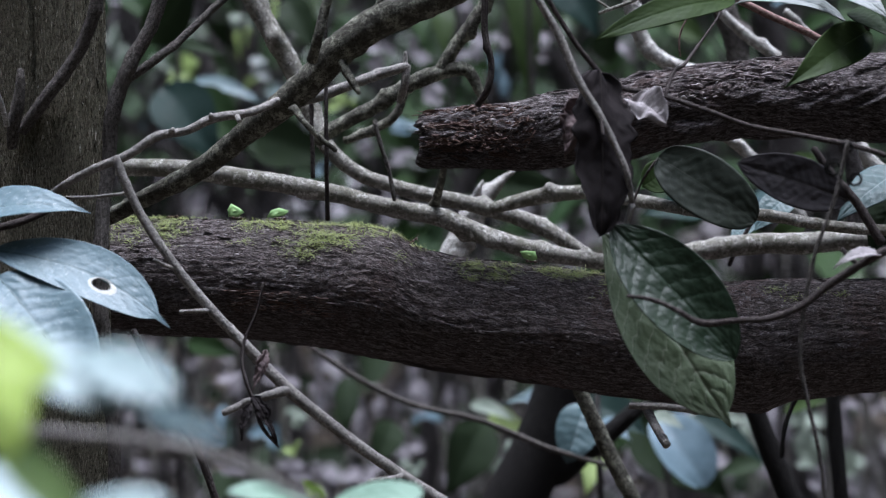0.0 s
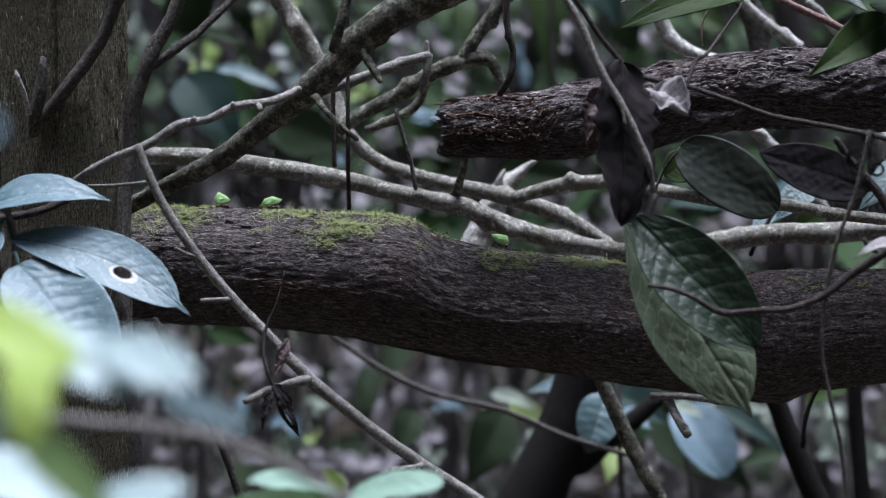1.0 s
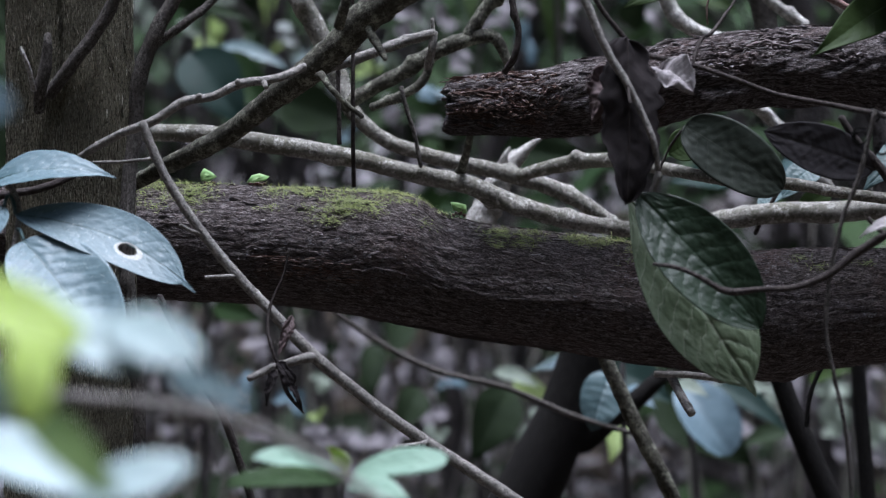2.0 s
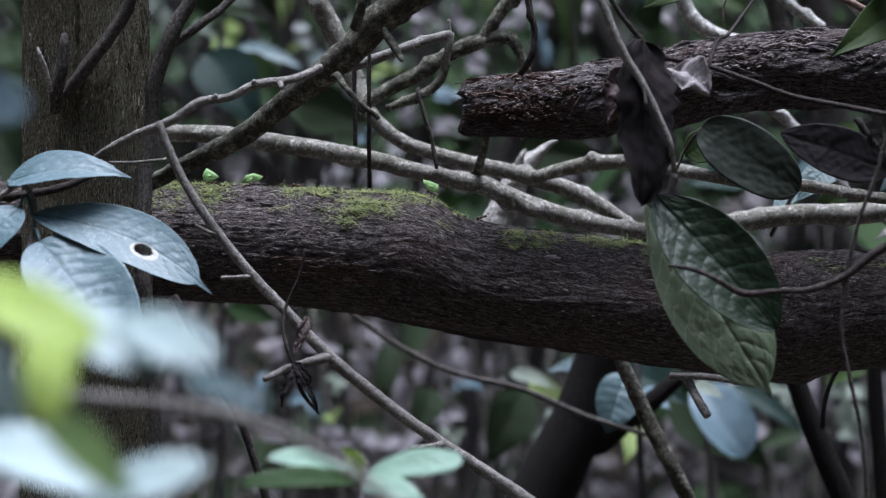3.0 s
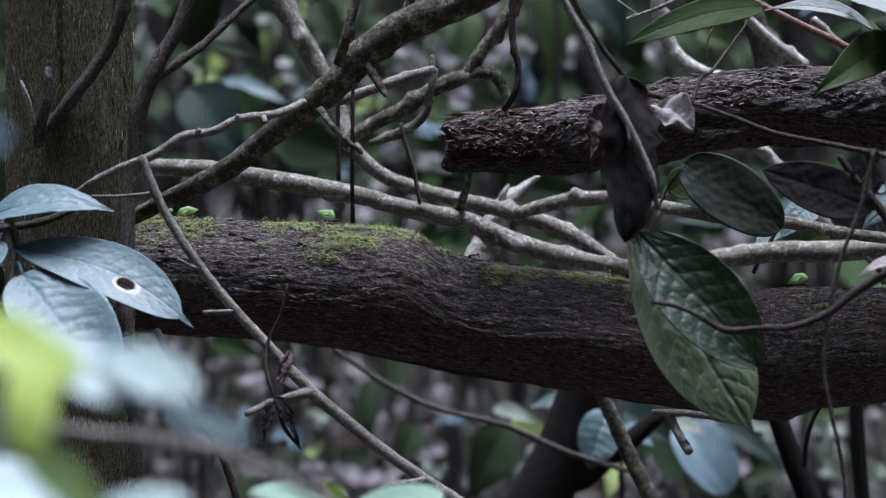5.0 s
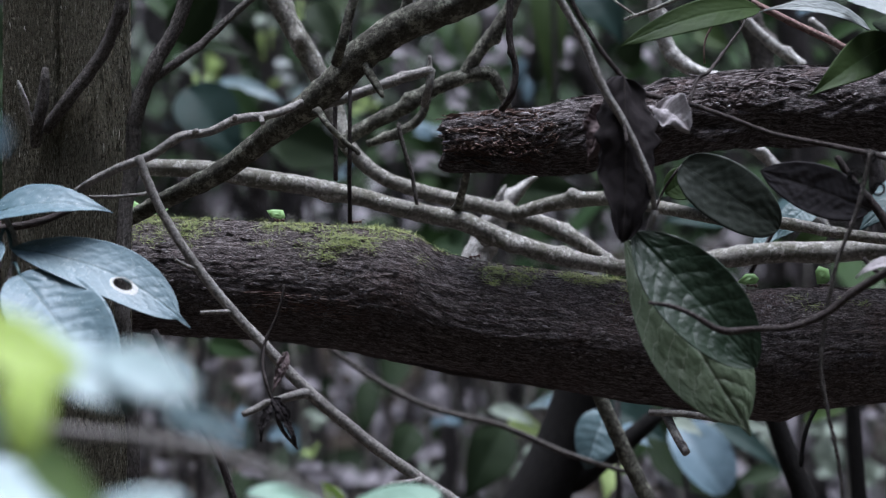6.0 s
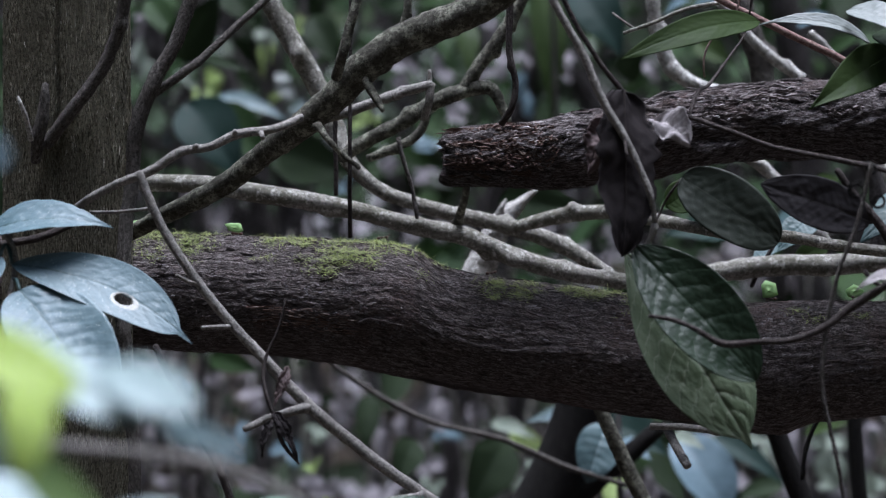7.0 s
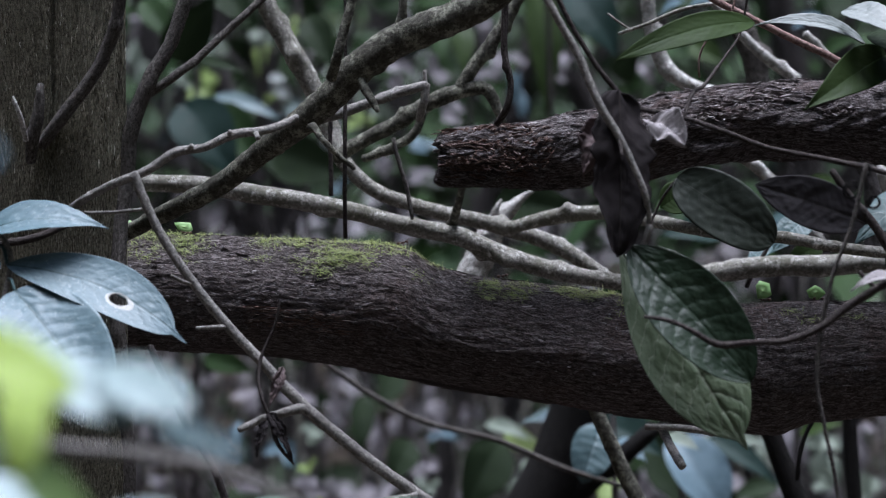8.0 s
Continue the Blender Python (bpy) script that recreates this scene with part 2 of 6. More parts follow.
LEAF_DEAD = leaf_material("dead_brown_leaf", (0.014, 0.012, 0.0125), (0.028, 0.024, 0.025), 0.85, 0.08, 12, (0.035, 0.03, 0.028), 0.05)
LEAF_GREYDEAD = leaf_material("withered_grey_leaf", (0.024, 0.022, 0.024), (0.044, 0.041, 0.044), 0.7, 0.08, 11, (0.06, 0.055, 0.055), 0.1)
LEAF_CURLED = leaf_material("curled_pale_dead_leaf", (0.180, 0.164, 0.167), (0.315, 0.292, 0.296), 0.6, 0.3, 9, (0.45, 0.42, 0.42), 0.1)
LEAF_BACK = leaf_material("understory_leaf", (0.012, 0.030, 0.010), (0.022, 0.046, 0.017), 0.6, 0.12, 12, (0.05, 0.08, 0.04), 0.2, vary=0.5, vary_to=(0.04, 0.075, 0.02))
# bluish tint paints the sky's reflection onto understory leaves
LEAF_BACKBLUE = leaf_material("sky_tinted_understory_leaf", (0.030, 0.062, 0.062), (0.052, 0.094, 0.098), 0.5, 0.25, 8, (0.15, 0.20, 0.20), 0.15)
# sunlight on background leaves is painted in as a brighter green
LEAF_SUNLIT = leaf_material("sunlit_toned_green_leaf", (0.243, 0.340, 0.110), (0.414, 0.535, 0.207), 0.5, 0.3, 10, None, 0.4)
LEAF_VEINED = leaf_material("veined_blue_green_leaf", (0.05, 0.088, 0.095), (0.085, 0.135, 0.145), 0.45, 0.35, 7, (0.20, 0.26, 0.27), 0.15)
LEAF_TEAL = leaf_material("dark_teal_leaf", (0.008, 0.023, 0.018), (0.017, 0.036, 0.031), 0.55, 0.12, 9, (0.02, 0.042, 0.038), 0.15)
# sunlit patches again, their brightness put into a grey-green
LEAF_GREY_LIT = leaf_material("lit_grey_green_leaf", (0.128, 0.161, 0.124), (0.238, 0.282, 0.228), 0.55, 0.3, 10, None, 0.3)
LEAF_CUT = leaf_material("cut_leaf_piece", (0.274, 0.490, 0.176), (0.451, 0.666, 0.314), 0.55, 0.35, 5, (0.3, 0.42, 0.15), 0.35)
MOSS_MAT = leaf_material("moss_strands", (0.15, 0.185, 0.05), (0.27, 0.31, 0.10), 0.75, 0.2, 3, None, 0.3, vary=0.7, vary_to=(0.34, 0.38, 0.2))
LITTER = leaf_material("leaf_litter", (0.08, 0.073, 0.074), (0.19, 0.175, 0.18), 0.7, 0.3, 9, None, 0.1, vary=0.8, vary_to=(0.36, 0.345, 0.37))
ANT_MAT, _n, _l, _b = material("ant_shell", 0.35)
_b.inputs["Base Color"].default_value = (0.05, 0.018, 0.009, 1)
RIM_MAT, _n, _l, _b = material("pale_scar_rim", 0.6)
_l.new(ramp(_n, _l, noise_at(_n, _l, coords(_n, _l, "Object", (1, 1, 1)), 500), [(0.3, (0.24, 0.25, 0.23)), (0.7, (0.42, 0.43, 0.41))]), _b.inputs["Base Color"])

GROUND_MAT, _n, _l, _b = material("forest_floor", 0.95, spec=0.1)
_v = coords(_n, _l, "Object", (1, 1, 1))
_g = noise_at(_n, _l, _v, 9, 8, 0.7)
_l.new(ramp(_n, _l, _g, [(0.3, (0.018, 0.015, 0.011)), (0.52, (0.05, 0.041, 0.032)), (0.72, (0.12, 0.10, 0.08))]), _b.inputs["Base Color"])
bump(_n, _l, _b, _g, 1.0, 0.03)

FAR_MAT, _n, _l, _b = material("far_foliage", 0.8, spec=0.2)
_v = coords(_n, _l, "Object", (1, 1, 0.55))
_g = noise_at(_n, _l, _v, 3.2, 5, 0.6)
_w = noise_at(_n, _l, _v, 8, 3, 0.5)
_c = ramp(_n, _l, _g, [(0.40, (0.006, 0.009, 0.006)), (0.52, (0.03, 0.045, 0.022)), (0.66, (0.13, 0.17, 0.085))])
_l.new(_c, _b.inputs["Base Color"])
# sky in the gaps between the far crowns, painted as glowing blotches on the wall
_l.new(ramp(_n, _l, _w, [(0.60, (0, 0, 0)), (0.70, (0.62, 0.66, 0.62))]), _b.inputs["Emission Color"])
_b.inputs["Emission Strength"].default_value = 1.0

# ---- mesh tools ----
def mesh_of(name, verts, faces, uvs=None, smooth=True):
    me = bpy.data.meshes.new(name)
    me.from_pydata([tuple(v) for v in verts], [], faces)
    if uvs is not None:
        lay = me.uv_layers.new(name="UVMap")
        idx = np.empty(len(me.loops), dtype=np.int32)
        me.loops.foreach_get("vertex_index", idx)
        lay.data.foreach_set("uv", np.asarray(uvs, dtype=np.float32)[idx].ravel())
    if smooth:
        me.polygons.foreach_set("use_smooth", [True] * len(me.polygons))
    me.update()
    return me


def part(name, data, mat, parent=None, label="", origin=None):
    """One mesh object from (verts, faces, uvs) in world metres; under parent where one is given."""
    verts, faces, uvs = (*data, None)[:3]
    verts = np.asarray(verts, dtype=float)
    if parent is None:
        o = np.array(origin if origin is not None else verts[0], dtype=float)
    else:
        o = np.zeros(3)
        p = parent
        while p is not None:
            o += np.array(p.location)
            p = p.parent
    ob = new(name, mesh_of(name, verts - o, faces, uvs))
    ob.data.materials.append(mat)
    if parent is None:
        ob.location = o
    else:
        ob.parent = parent
    if label:
        ob["label"] = label
    return ob


def thing(name, origin, label, category, group="", kind=""):
    ob = new(name)
    ob.empty_display_size = 0.02
    ob.location = origin
    return tagged(ob, label, category, group, kind)


def spline(pts, step):
    """Points x, y, z, r resampled along a smooth curve."""
    p = np.array(pts, dtype=float)
    if len(p) == 2:
        p = np.array([p[0], p[0] * 0.5 + p[1] * 0.5, p[1]])
    q = np.vstack([2 * p[0] - p[1], p, 2 * p[-1] - p[-2]])
    out = []
    for i in range(1, len(q) - 2):
        a, b, c, d = q[i - 1:i + 3]
        t0, t1, t2 = (max(np.linalg.norm(v[:3]), 1e-5) for v in (b - a, c - b, d - c))
        mb = t1 * ((b - a) / t0 - (c - a) / (t0 + t1) + (c - b) / t1)
        mc = t1 * ((c - b) / t1 - (d - b) / (t1 + t2) + (d - c) / t2)
        k = max(2, int(t1 / step))
        for t in np.arange(k) / k:
            out.append((2 * t ** 3 - 3 * t * t + 1) * b + (t ** 3 - 2 * t * t + t) * mb + (3 * t * t - 2 * t ** 3) * c + (t ** 3 - t * t) * mc)
    out.append(p[-1])
    out = np.array(out)
    out[:, 3] = np.maximum(out[:, 3], p[:, 3].min() * 0.6)
    return out


def verts_at(c, d, r):
    return c + d * r


def tube(pts, seg=14, step=0.006, lump=0.10, crook=0.0, knots=0, seed=0, cap=0.5):
    """A round piece of wood along points x, y, z, r: uneven girth, slight crooks, knots, rounded ends."""
    c = spline(pts, step)
    rnd = random.Random(seed * 7 + len(pts))
    off = Vector((rnd.random() * 50, rnd.random() * 50, rnd.random() * 50))
    n = len(c)
    if crook:
        fade = np.minimum(1, np.minimum(np.arange(n), np.arange(n)[::-1]) / 4)
        for i in range(n):
            w = noise.noise_vector(Vector(c[i, :3]) * 28 + off)
            c[i, :3] += np.array(w) * crook * c[i, 3] * fade[i]
    bumps = [(rnd.random(), rnd.random() * 6.28, 0.35 + 0.5 * rnd.random()) for _ in range(knots)]
    tang = np.gradient(c[:, :3], axis=0)
    tang /= np.linalg.norm(tang, axis=1)[:, None] + 1e-12
    ref = np.array((0.0, 1.0, 0.0)) if abs(tang[0][1]) < 0.9 else np.array((1.0, 0, 0))
    verts, uvs, faces = [], [], []
    run = 0.0
    for i in range(n):
        if i:
            run += np.linalg.norm(c[i, :3] - c[i - 1, :3])
        a = ref - tang[i] * ref.dot(tang[i])
        a /= np.linalg.norm(a) + 1e-12
        ref = a
        b = np.cross(tang[i], a)
        for j in range(seg + 1):
            th = 2 * math.pi * (j % seg) / seg
            r = c[i, 3]
            d = a * math.cos(th) + b * math.sin(th)
            f = 1 + lump * noise.fractal(Vector(c[i, :3] + d * r) * (0.55 / max(r, 0.002)) + off, 1.0, 2.0, 3)
            f += lump * 0.45 * noise.fractal(Vector(verts_at(c[i, :3], d, r)) * (2.6 / max(r, 0.002)) + off, 0.8, 2.0, 2)
            for s, ka, kh in bumps:
                ds = (i / n - s) * n * step / max(r, 1e-4)
                da = math.cos(th - ka)
                if da > 0 and abs(ds) < 2.5:
                    f += kh * math.exp(-ds * ds * 1.6) * da ** 4
            verts.append(c[i, :3] + d * r * f)
            uvs.append((run, j / seg * 6.28 * r))
    w = seg + 1
    for i in range(n - 1):
        for j in range(seg):
            faces.append((i * w + j, i * w + j + 1, (i + 1) * w + j + 1, (i + 1) * w + j))
    for row, sign in ((0, -1), (n - 1, 1)):
        k = len(verts)
        verts.append(c[row, :3] + tang[row] * sign * c[row, 3] * cap)
        uvs.append((run if sign > 0 else 0, 0.0))
        for j in range(seg):
            e = (row * w + j, row * w + j + 1, k)
            faces.append(e if sign > 0 else e[::-1])
    return np.array(verts), faces, np.array(uvs)


def blade(base, tip, normal, width, bend=0.08, fold=0.25, quilt=0.0004, veins=13, nu=56, nv=12, wave=0.03, tail=1.5, head=0.75, twist=0.0, hole=None, seed=0, ragged=0.0, crinkle=0.0005, droop=0.0, sweep=0.0, drip=0.0):
    """A leaf blade from base to tip, facing normal; quilted between side veins. hole: u, v, half-length, half-width eaten through."""
    base, tip, nrm = (np.array(v, dtype=float) for v in (base, tip, normal))
    ax = tip - base
    length = np.linalg.norm(ax)
    ax /= length
    nrm -= ax * nrm.dot(ax)
    nrm /= np.linalg.norm(nrm)
    side = np.cross(nrm, ax)
    peak = head / (head + tail)
    top = peak ** head * (1 - peak) ** tail
    off = Vector((seed * 3.7, seed * 1.3, 0.5))
    verts, uvs, faces = [], [], []
    for i in range(nu + 1):
        u = i / nu
        ub = min(1.0, u / (1 - drip))
        half = 0.5 * width * (max(ub, 1e-4) ** head * max(1 - ub, 0) ** tail / top) ** 0.85
        if drip and u > 0.5:
            half = max(half, width * 0.10 * min(1.0, (1 - u) / (2 * drip)))
        if ragged:
            half *= 1 + ragged * noise.fractal(Vector((u * 9, seed, 0)), 0.7, 2.1, 3)
        if i in (0, nu):
            half = width * 0.006
        tw = twist * (u - 0.3)
        s2, n2 = side * math.cos(tw) + nrm * math.sin(tw), nrm * math.cos(tw) - side * math.sin(tw)
        for j in range(2 * nv + 1):
            v = j / nv - 1
            ph = (u - 0.16 * abs(v) ** 1.3) * veins + 0.35 * noise.noise(Vector((u * 7, v * 1.5, 9)) + off)
            q = abs(math.sin(math.pi * ph)) ** 0.7 * quilt * (1 - abs(v) ** 3) * min(1, half / (0.3 * width))
            dip = -quilt * 1.3 * math.exp(-(v * half / (0.02 * width)) ** 2)
            h = bend * length * (1 - (2 * u - 1) ** 2) + fold * abs(v) ** 1.5 * half + q + dip
            h += wave * width * noise.noise(Vector((u * 3.0, v * 1.2, 0)) + off) * (0.4 + abs(v))
            h += crinkle * (noise.noise(Vector((u * 16, v * 6, 2)) + off) + 0.5 * noise.noise(Vector((u * 40, v * 16, 5)) + off))
            verts.append(base + ax * u * length + side * sweep * length * (1 - (2 * u - 1) ** 2) + s2 * v * half + n2 * h - np.array((0.0, 0.0, droop * max(0.0, u - 0.55) ** 2)))
            uvs.append((u, v))
    w = 2 * nv + 1
    for i in range(nu):
        for j in range(2 * nv):
            if hole:
                u, v = (i + 0.5) / nu, (j + 0.5) / nv - 1
                if ((u - hole[0]) / hole[2]) ** 2 + ((v - hole[1]) / hole[3]) ** 2 < 1:
                    continue
            faces.append((i * w + j, i * w + j + 1, (i + 1) * w + j + 1, (i + 1) * w + j))
    return np.array(verts), faces, np.array(uvs)


def midrib(base, tip, normal, r, bend=0.08, sweep=0.0):
    base, tip, nrm = (np.array(v, dtype=float) for v in (base, tip, normal))
    ax = tip - base
    length = np.linalg.norm(ax)
    nrm -= ax * nrm.dot(ax) / length ** 2
    nrm /= np.linalg.norm(nrm)
    side = np.cross(nrm, ax)
    pts = [(*(base + ax * u + (nrm * bend * length + side * sweep) * (1 - (2 * u - 1) ** 2) - nrm * 0.0006), r * (1 - 0.8 * u)) for u in np.linspace(0, 0.97, 8)]
    return tube(pts, 6, length / 30, 0.02)


def leaf(parent, base, tip, normal, width, mat, thick=True, rib=0.0011, label="", stalk=None, rib_mat=None, **kw):
    """A leaf as part of a plant: blade with midrib and, where given, its stalk from a point."""
    ob = part("leaf", blade(base, tip, normal, width, **kw), mat, parent, label)
    if kw.get("hole"):
        hu, hv, a, c = kw["hole"]
        ob.data.materials.append(RIM_MAT)
        uv = ob.data.uv_layers[0].data
        for f in ob.data.polygons:
            u, v = np.mean([uv[i].uv for i in f.loop_indices], axis=0)
            if ((u - hu - 0.010) / (a * 1.5)) ** 2 + ((v - hv + 0.03) / (c * 1.4)) ** 2 < 1:
                f.material_index = 1
    if thick:
        s = ob.modifiers.new("thickness", "SOLIDIFY")
        s.thickness, s.offset = 0.0004, 0.0
    if rib:
        part("midrib", midrib(base, tip, normal, rib, kw.get("bend", 0.08), kw.get("sweep", 0.0)), rib_mat or mat, ob)
    if stalk:
        part("leaf_stalk", tube([(*stalk, rib * 1.3), (*((np.array(stalk) + np.array(base)) / 2 + np.array((0, 0, 0.003))), rib * 1.2), (*base, rib * 1.1)], 6, 0.004, 0.05), rib_mat or mat, ob)
    return ob


def scatter_leaves(spots, size, mat_seed, nu=8, nv=2):
    """Many small leaves in one mesh: spots are (place, direction, normal, scale)."""
    V, F, U = [], [], []
    k = 0
    for i, (p, d, nn, s) in enumerate(spots):
        p, d = np.array(p), np.array(d)
        v, f, u = blade(p, p + d / np.linalg.norm(d) * size * s, nn, size * s * 0.42, 0.06, 0.2, 0.0, 5, nu, nv, 0.05, 1.2, 0.7, seed=mat_seed + i, crinkle=0.0)
        V.append(v)
        U.append(u)
        F += [tuple(a + k for a in q) for q in f]
        k += len(v)
    return np.vstack(V), F, np.vstack(U)


# ---- setting: forest floor and the far edge of the wood ----
def floor_z(x, y):
    """Height of the forest floor: flat by the log, then a bank behind it."""
    s = min(1.0, max(0.0, (y - 3.4) / 4.0))
    return 0.04 * noise.fractal(Vector((x * 0.6, y * 0.6, 0)), 1, 2, 4) + 0.95 * s * s * (3 - 2 * s)


def ground():
    n, size = 130, 60.0
    verts, faces, uvs = [], [], []
    for i in range(n + 1):
        for j in range(n + 1):
            x, y = ((i / n * 2 - 1) ** 3) * size, ((j / n * 2 - 1) ** 3) * size + 5
            verts.append((x, y, floor_z(x, y)))
            uvs.append((x, y))
    for i in range(n):
        for j in range(n):
            a = i * (n + 1) + j
            faces.append((a, a + n + 1, a + n + 2, a + 1))
    tagged(part("ground", (verts, faces, uvs), GROUND_MAT, origin=(0, 0, 0)), "dark forest floor of soil and leaf litter", "ground", kind="structure")


def far_wood():
    """A ragged wall of foliage round the clearing, taller than the view; unseen parts added to block side light."""
    n, rows, radius = 120, 30, 13.0
    verts, faces = [], []
    for i in range(n):
        a = 2 * math.pi * i / n
        for j in range(rows + 1):
            z = -0.3 + 20.0 * j / rows
            q = radius + 1.6 * noise.fractal(Vector((math.cos(a) * 5, math.sin(a) * 5, z * 0.8)), 1, 2, 3)
            verts.append((math.cos(a) * q, 2 + math.sin(a) * q, z + (0.8 * noise.noise(Vector((a * 9, 0, 0))) if j == rows else 0)))
    w = rows + 1
    for i in range(n):
        for j in range(rows):
            p, q = i * w + j, ((i + 1) % n) * w + j
            faces.append((p, p + 1, q + 1, q))
    tagged(part("backdrop", (verts, faces), FAR_MAT, origin=(0, 2, 0)), "distant dim green wall of forest foliage with painted glowing sky gaps", "backdrop", kind="structure")


ground()
far_wood()

# ---- the fallen log ----
LOG_Y = 2.22
LOG_X = np.array([-1.3, -0.40, -0.2364, -0.1926, -0.1329, -0.0891, -0.0573, -0.0374, -0.0271, -0.0175, 0.0064, 0.0462, 0.086, 0.1138, 0.1656, 0.2053, 0.2252, 0.2451, 0.312, 0.62, 1.0, 1.5, 2.0])
LOG_TOP = EYE + np.array([0.090, 0.0239, 0.0231, 0.0219, 0.0207, 0.0207, 0.0195, 0.0163, 0.0099, 0.0032, -0.0028, -0.0084, -0.0115, -0.0139, -0.0179, -0.0211, -0.0207, -0.0199, -0.0183, -0.0119, -0.090, -0.36, -0.78])
LOG_LOW = EYE + np.array([0.010, -0.0557, -0.0589, -0.0621, -0.0649, -0.0716, -0.0772, -0.0808, -0.0824, -0.084, -0.0883, -0.0927, -0.0991, -0.1035, -0.1098, -0.117, -0.1178, -0.1094, -0.1035, -0.0995, -0.185, -0.47, -0.91])


@functools.lru_cache(maxsize=None)
def crest(x, top):
    ys = LOG_TOP if top else LOG_LOW
    return float(sum(np.interp(x + d, LOG_X, ys) for d in (-0.004, -0.002, 0.0, 0.002, 0.004)) / 5)


def plates(s, a, z, fs, fa):
    """Bark plates parted by cracks, longer along the wood: about -1 in a crack, to 0.5 on a plate."""
    w = noise.noise_vector(Vector((s * 40, a * 60, z))) * 0.5
    d, p = noise.voronoi(Vector((s * fs + w.x, a * fa + w.y, z)), distance_metric="DISTANCE", exponent=2.5)
    lift = noise.cell(p[0] * 3.7) * 0.9 - 0.4
    return min(1.0, (d[1] - d[0]) * 4.0) * (0.55 + lift) - 0.6


def log_point(x, th, out=0.0):
    """A point on the log: th from the top, positive towards the viewer."""
    top, low = crest(x, True), crest(x, False)
    r, cz = (top - low) / 2, (top + low) / 2
    s = x * 1.0
    a = th * r
    rel = plates(s, a, 3.1, 45, 330) * 0.0006 + 0.0007 * noise.fractal(Vector((s * 45, a * 190, 2.2)), 0.7, 2.2, 3)
    rel += 0.0005 * noise.fractal(Vector((s * 110, a * 420, 7.7)), 0.6, 2.1, 3) + 0.0004 * noise.noise(Vector((s * 380, a * 430, 1.1)))
    rel += 0.0035 * noise.noise(Vector((s * 9, th * 1.5, 0.3)))
    k = r + rel + out - 0.002
    return Vector((x, LOG_Y - math.sin(th) * k, cz + math.cos(th) * k))


def log_mesh(xs, na):
    verts, faces, uvs = [], [], []
    nx = len(xs) - 1
    for x in xs:
        for j in range(na):
            # finer on the lit and facing side
            th = -math.pi + 1.9 * j / (0.2 * na) if j < 0.2 * na else -1.242 + 4.384 * (j / na - 0.2) / 0.8
            verts.append(log_point(x, th))
            uvs.append((x, th * 0.045))
    for i in range(nx):
        for j in range(na):
            j2 = (j + 1) % na
            faces.append((i * na + j, i * na + j2, (i + 1) * na + j2, (i + 1) * na + j))
    faces.append(tuple(range(na)))
    faces.append(tuple(nx * na + j for j in range(na))[::-1])
    return verts, faces, uvs


def slivers(parent, name, mat, count, seed, surface, us, vs, length, width, lift, slant, turn, label):
    """Thin raised slivers that follow a surface; slant: metres per radian of the second coordinate; turn: spread of direction."""
    rnd = random.Random(seed)
    V, F, U = [], [], []
    for _ in range(count):
        u, v = rnd.uniform(*us), rnd.uniform(*vs)
        ln, a = rnd.uniform(*length) * rnd.uniform(0.5, 1.0), rnd.gauss(0, turn)
        du, dv = math.cos(a) * ln, math.sin(a) * ln / slant
        p0, p1 = Vector(surface(u, v)), Vector(surface(u + du, v + dv))
        q0, q1 = Vector(surface(u + du * 0.5, v - 0.03)), Vector(surface(u + du * 0.5, v + dv + 0.03))
        across = (q1 - q0).normalized()
        nrm = (p1 - p0).cross(across).normalized()
        if nrm.y > 0.3:
            nrm = -nrm
        w, h = rnd.uniform(*width), rnd.uniform(*lift)
        k0, k1 = rnd.uniform(0.2, 0.5), rnd.uniform(0.5, 0.8)
        k = len(V)
        V += [p0 - nrm * 0.0004, p0.lerp(p1, k0) + across * w - nrm * 0.0004, p1 - nrm * 0.0004 + across * w * rnd.uniform(-0.5, 0.5), p0.lerp(p1, k1) - across * w - nrm * 0.0004, p0.lerp(p1, 0.4) + nrm * h, p0.lerp(p1, 0.75) + nrm * h * 0.8]
        U += [(u, v * slant)] * 6
        F += [(k, k + 1, k + 4), (k + 1, k + 2, k + 5, k + 4), (k + 2, k + 3, k + 5), (k + 3, k, k + 4, k + 5)]
    ob = part(name, (V, F, U), mat, parent, label)
    ob.data.polygons.foreach_set("use_smooth", [False] * len(ob.data.polygons))
    ob["kind"] = "stuff"
    return ob


log = part("fallen_log", log_mesh([*np.linspace(-1.2, -0.37, 40), *np.linspace(-0.36, 0.56, 781), *np.linspace(0.57, 1.98, 70)], 200), LOG_BARK, origin=(0.1, LOG_Y, 0.85))
tagged(log, "rotting dark brown fallen log with flaking bark and moss", "log")


slivers(log, "flaking_bark", BARK_SLIVER, 2200, 41, log_point, (-0.24, 0.34), (-0.5, 2.2), (0.005, 0.018), (0.0005, 0.0015), (0.00003, 0.00035), 0.045, 0.2, "thin flaking slivers of grey-brown bark")
slivers(log, "scaly_bark", BARK_SLIVER, 5000, 46, log_point, (-0.24, 0.34), (-0.5, 2.2), (0.0018, 0.0065), (0.0005, 0.0016), (0.00003, 0.0004), 0.045, 0.5, "small crumbling scales of grey-brown bark")
slivers(log, "bare_wood", RED_SLIVER, 260, 42, log_point, (-0.155, -0.085), (1.72, 2.05), (0.006, 0.018), (0.0004, 0.0010), (0.0002, 0.0008), 0.045, 0.08, "patch of bare reddish rotten wood")


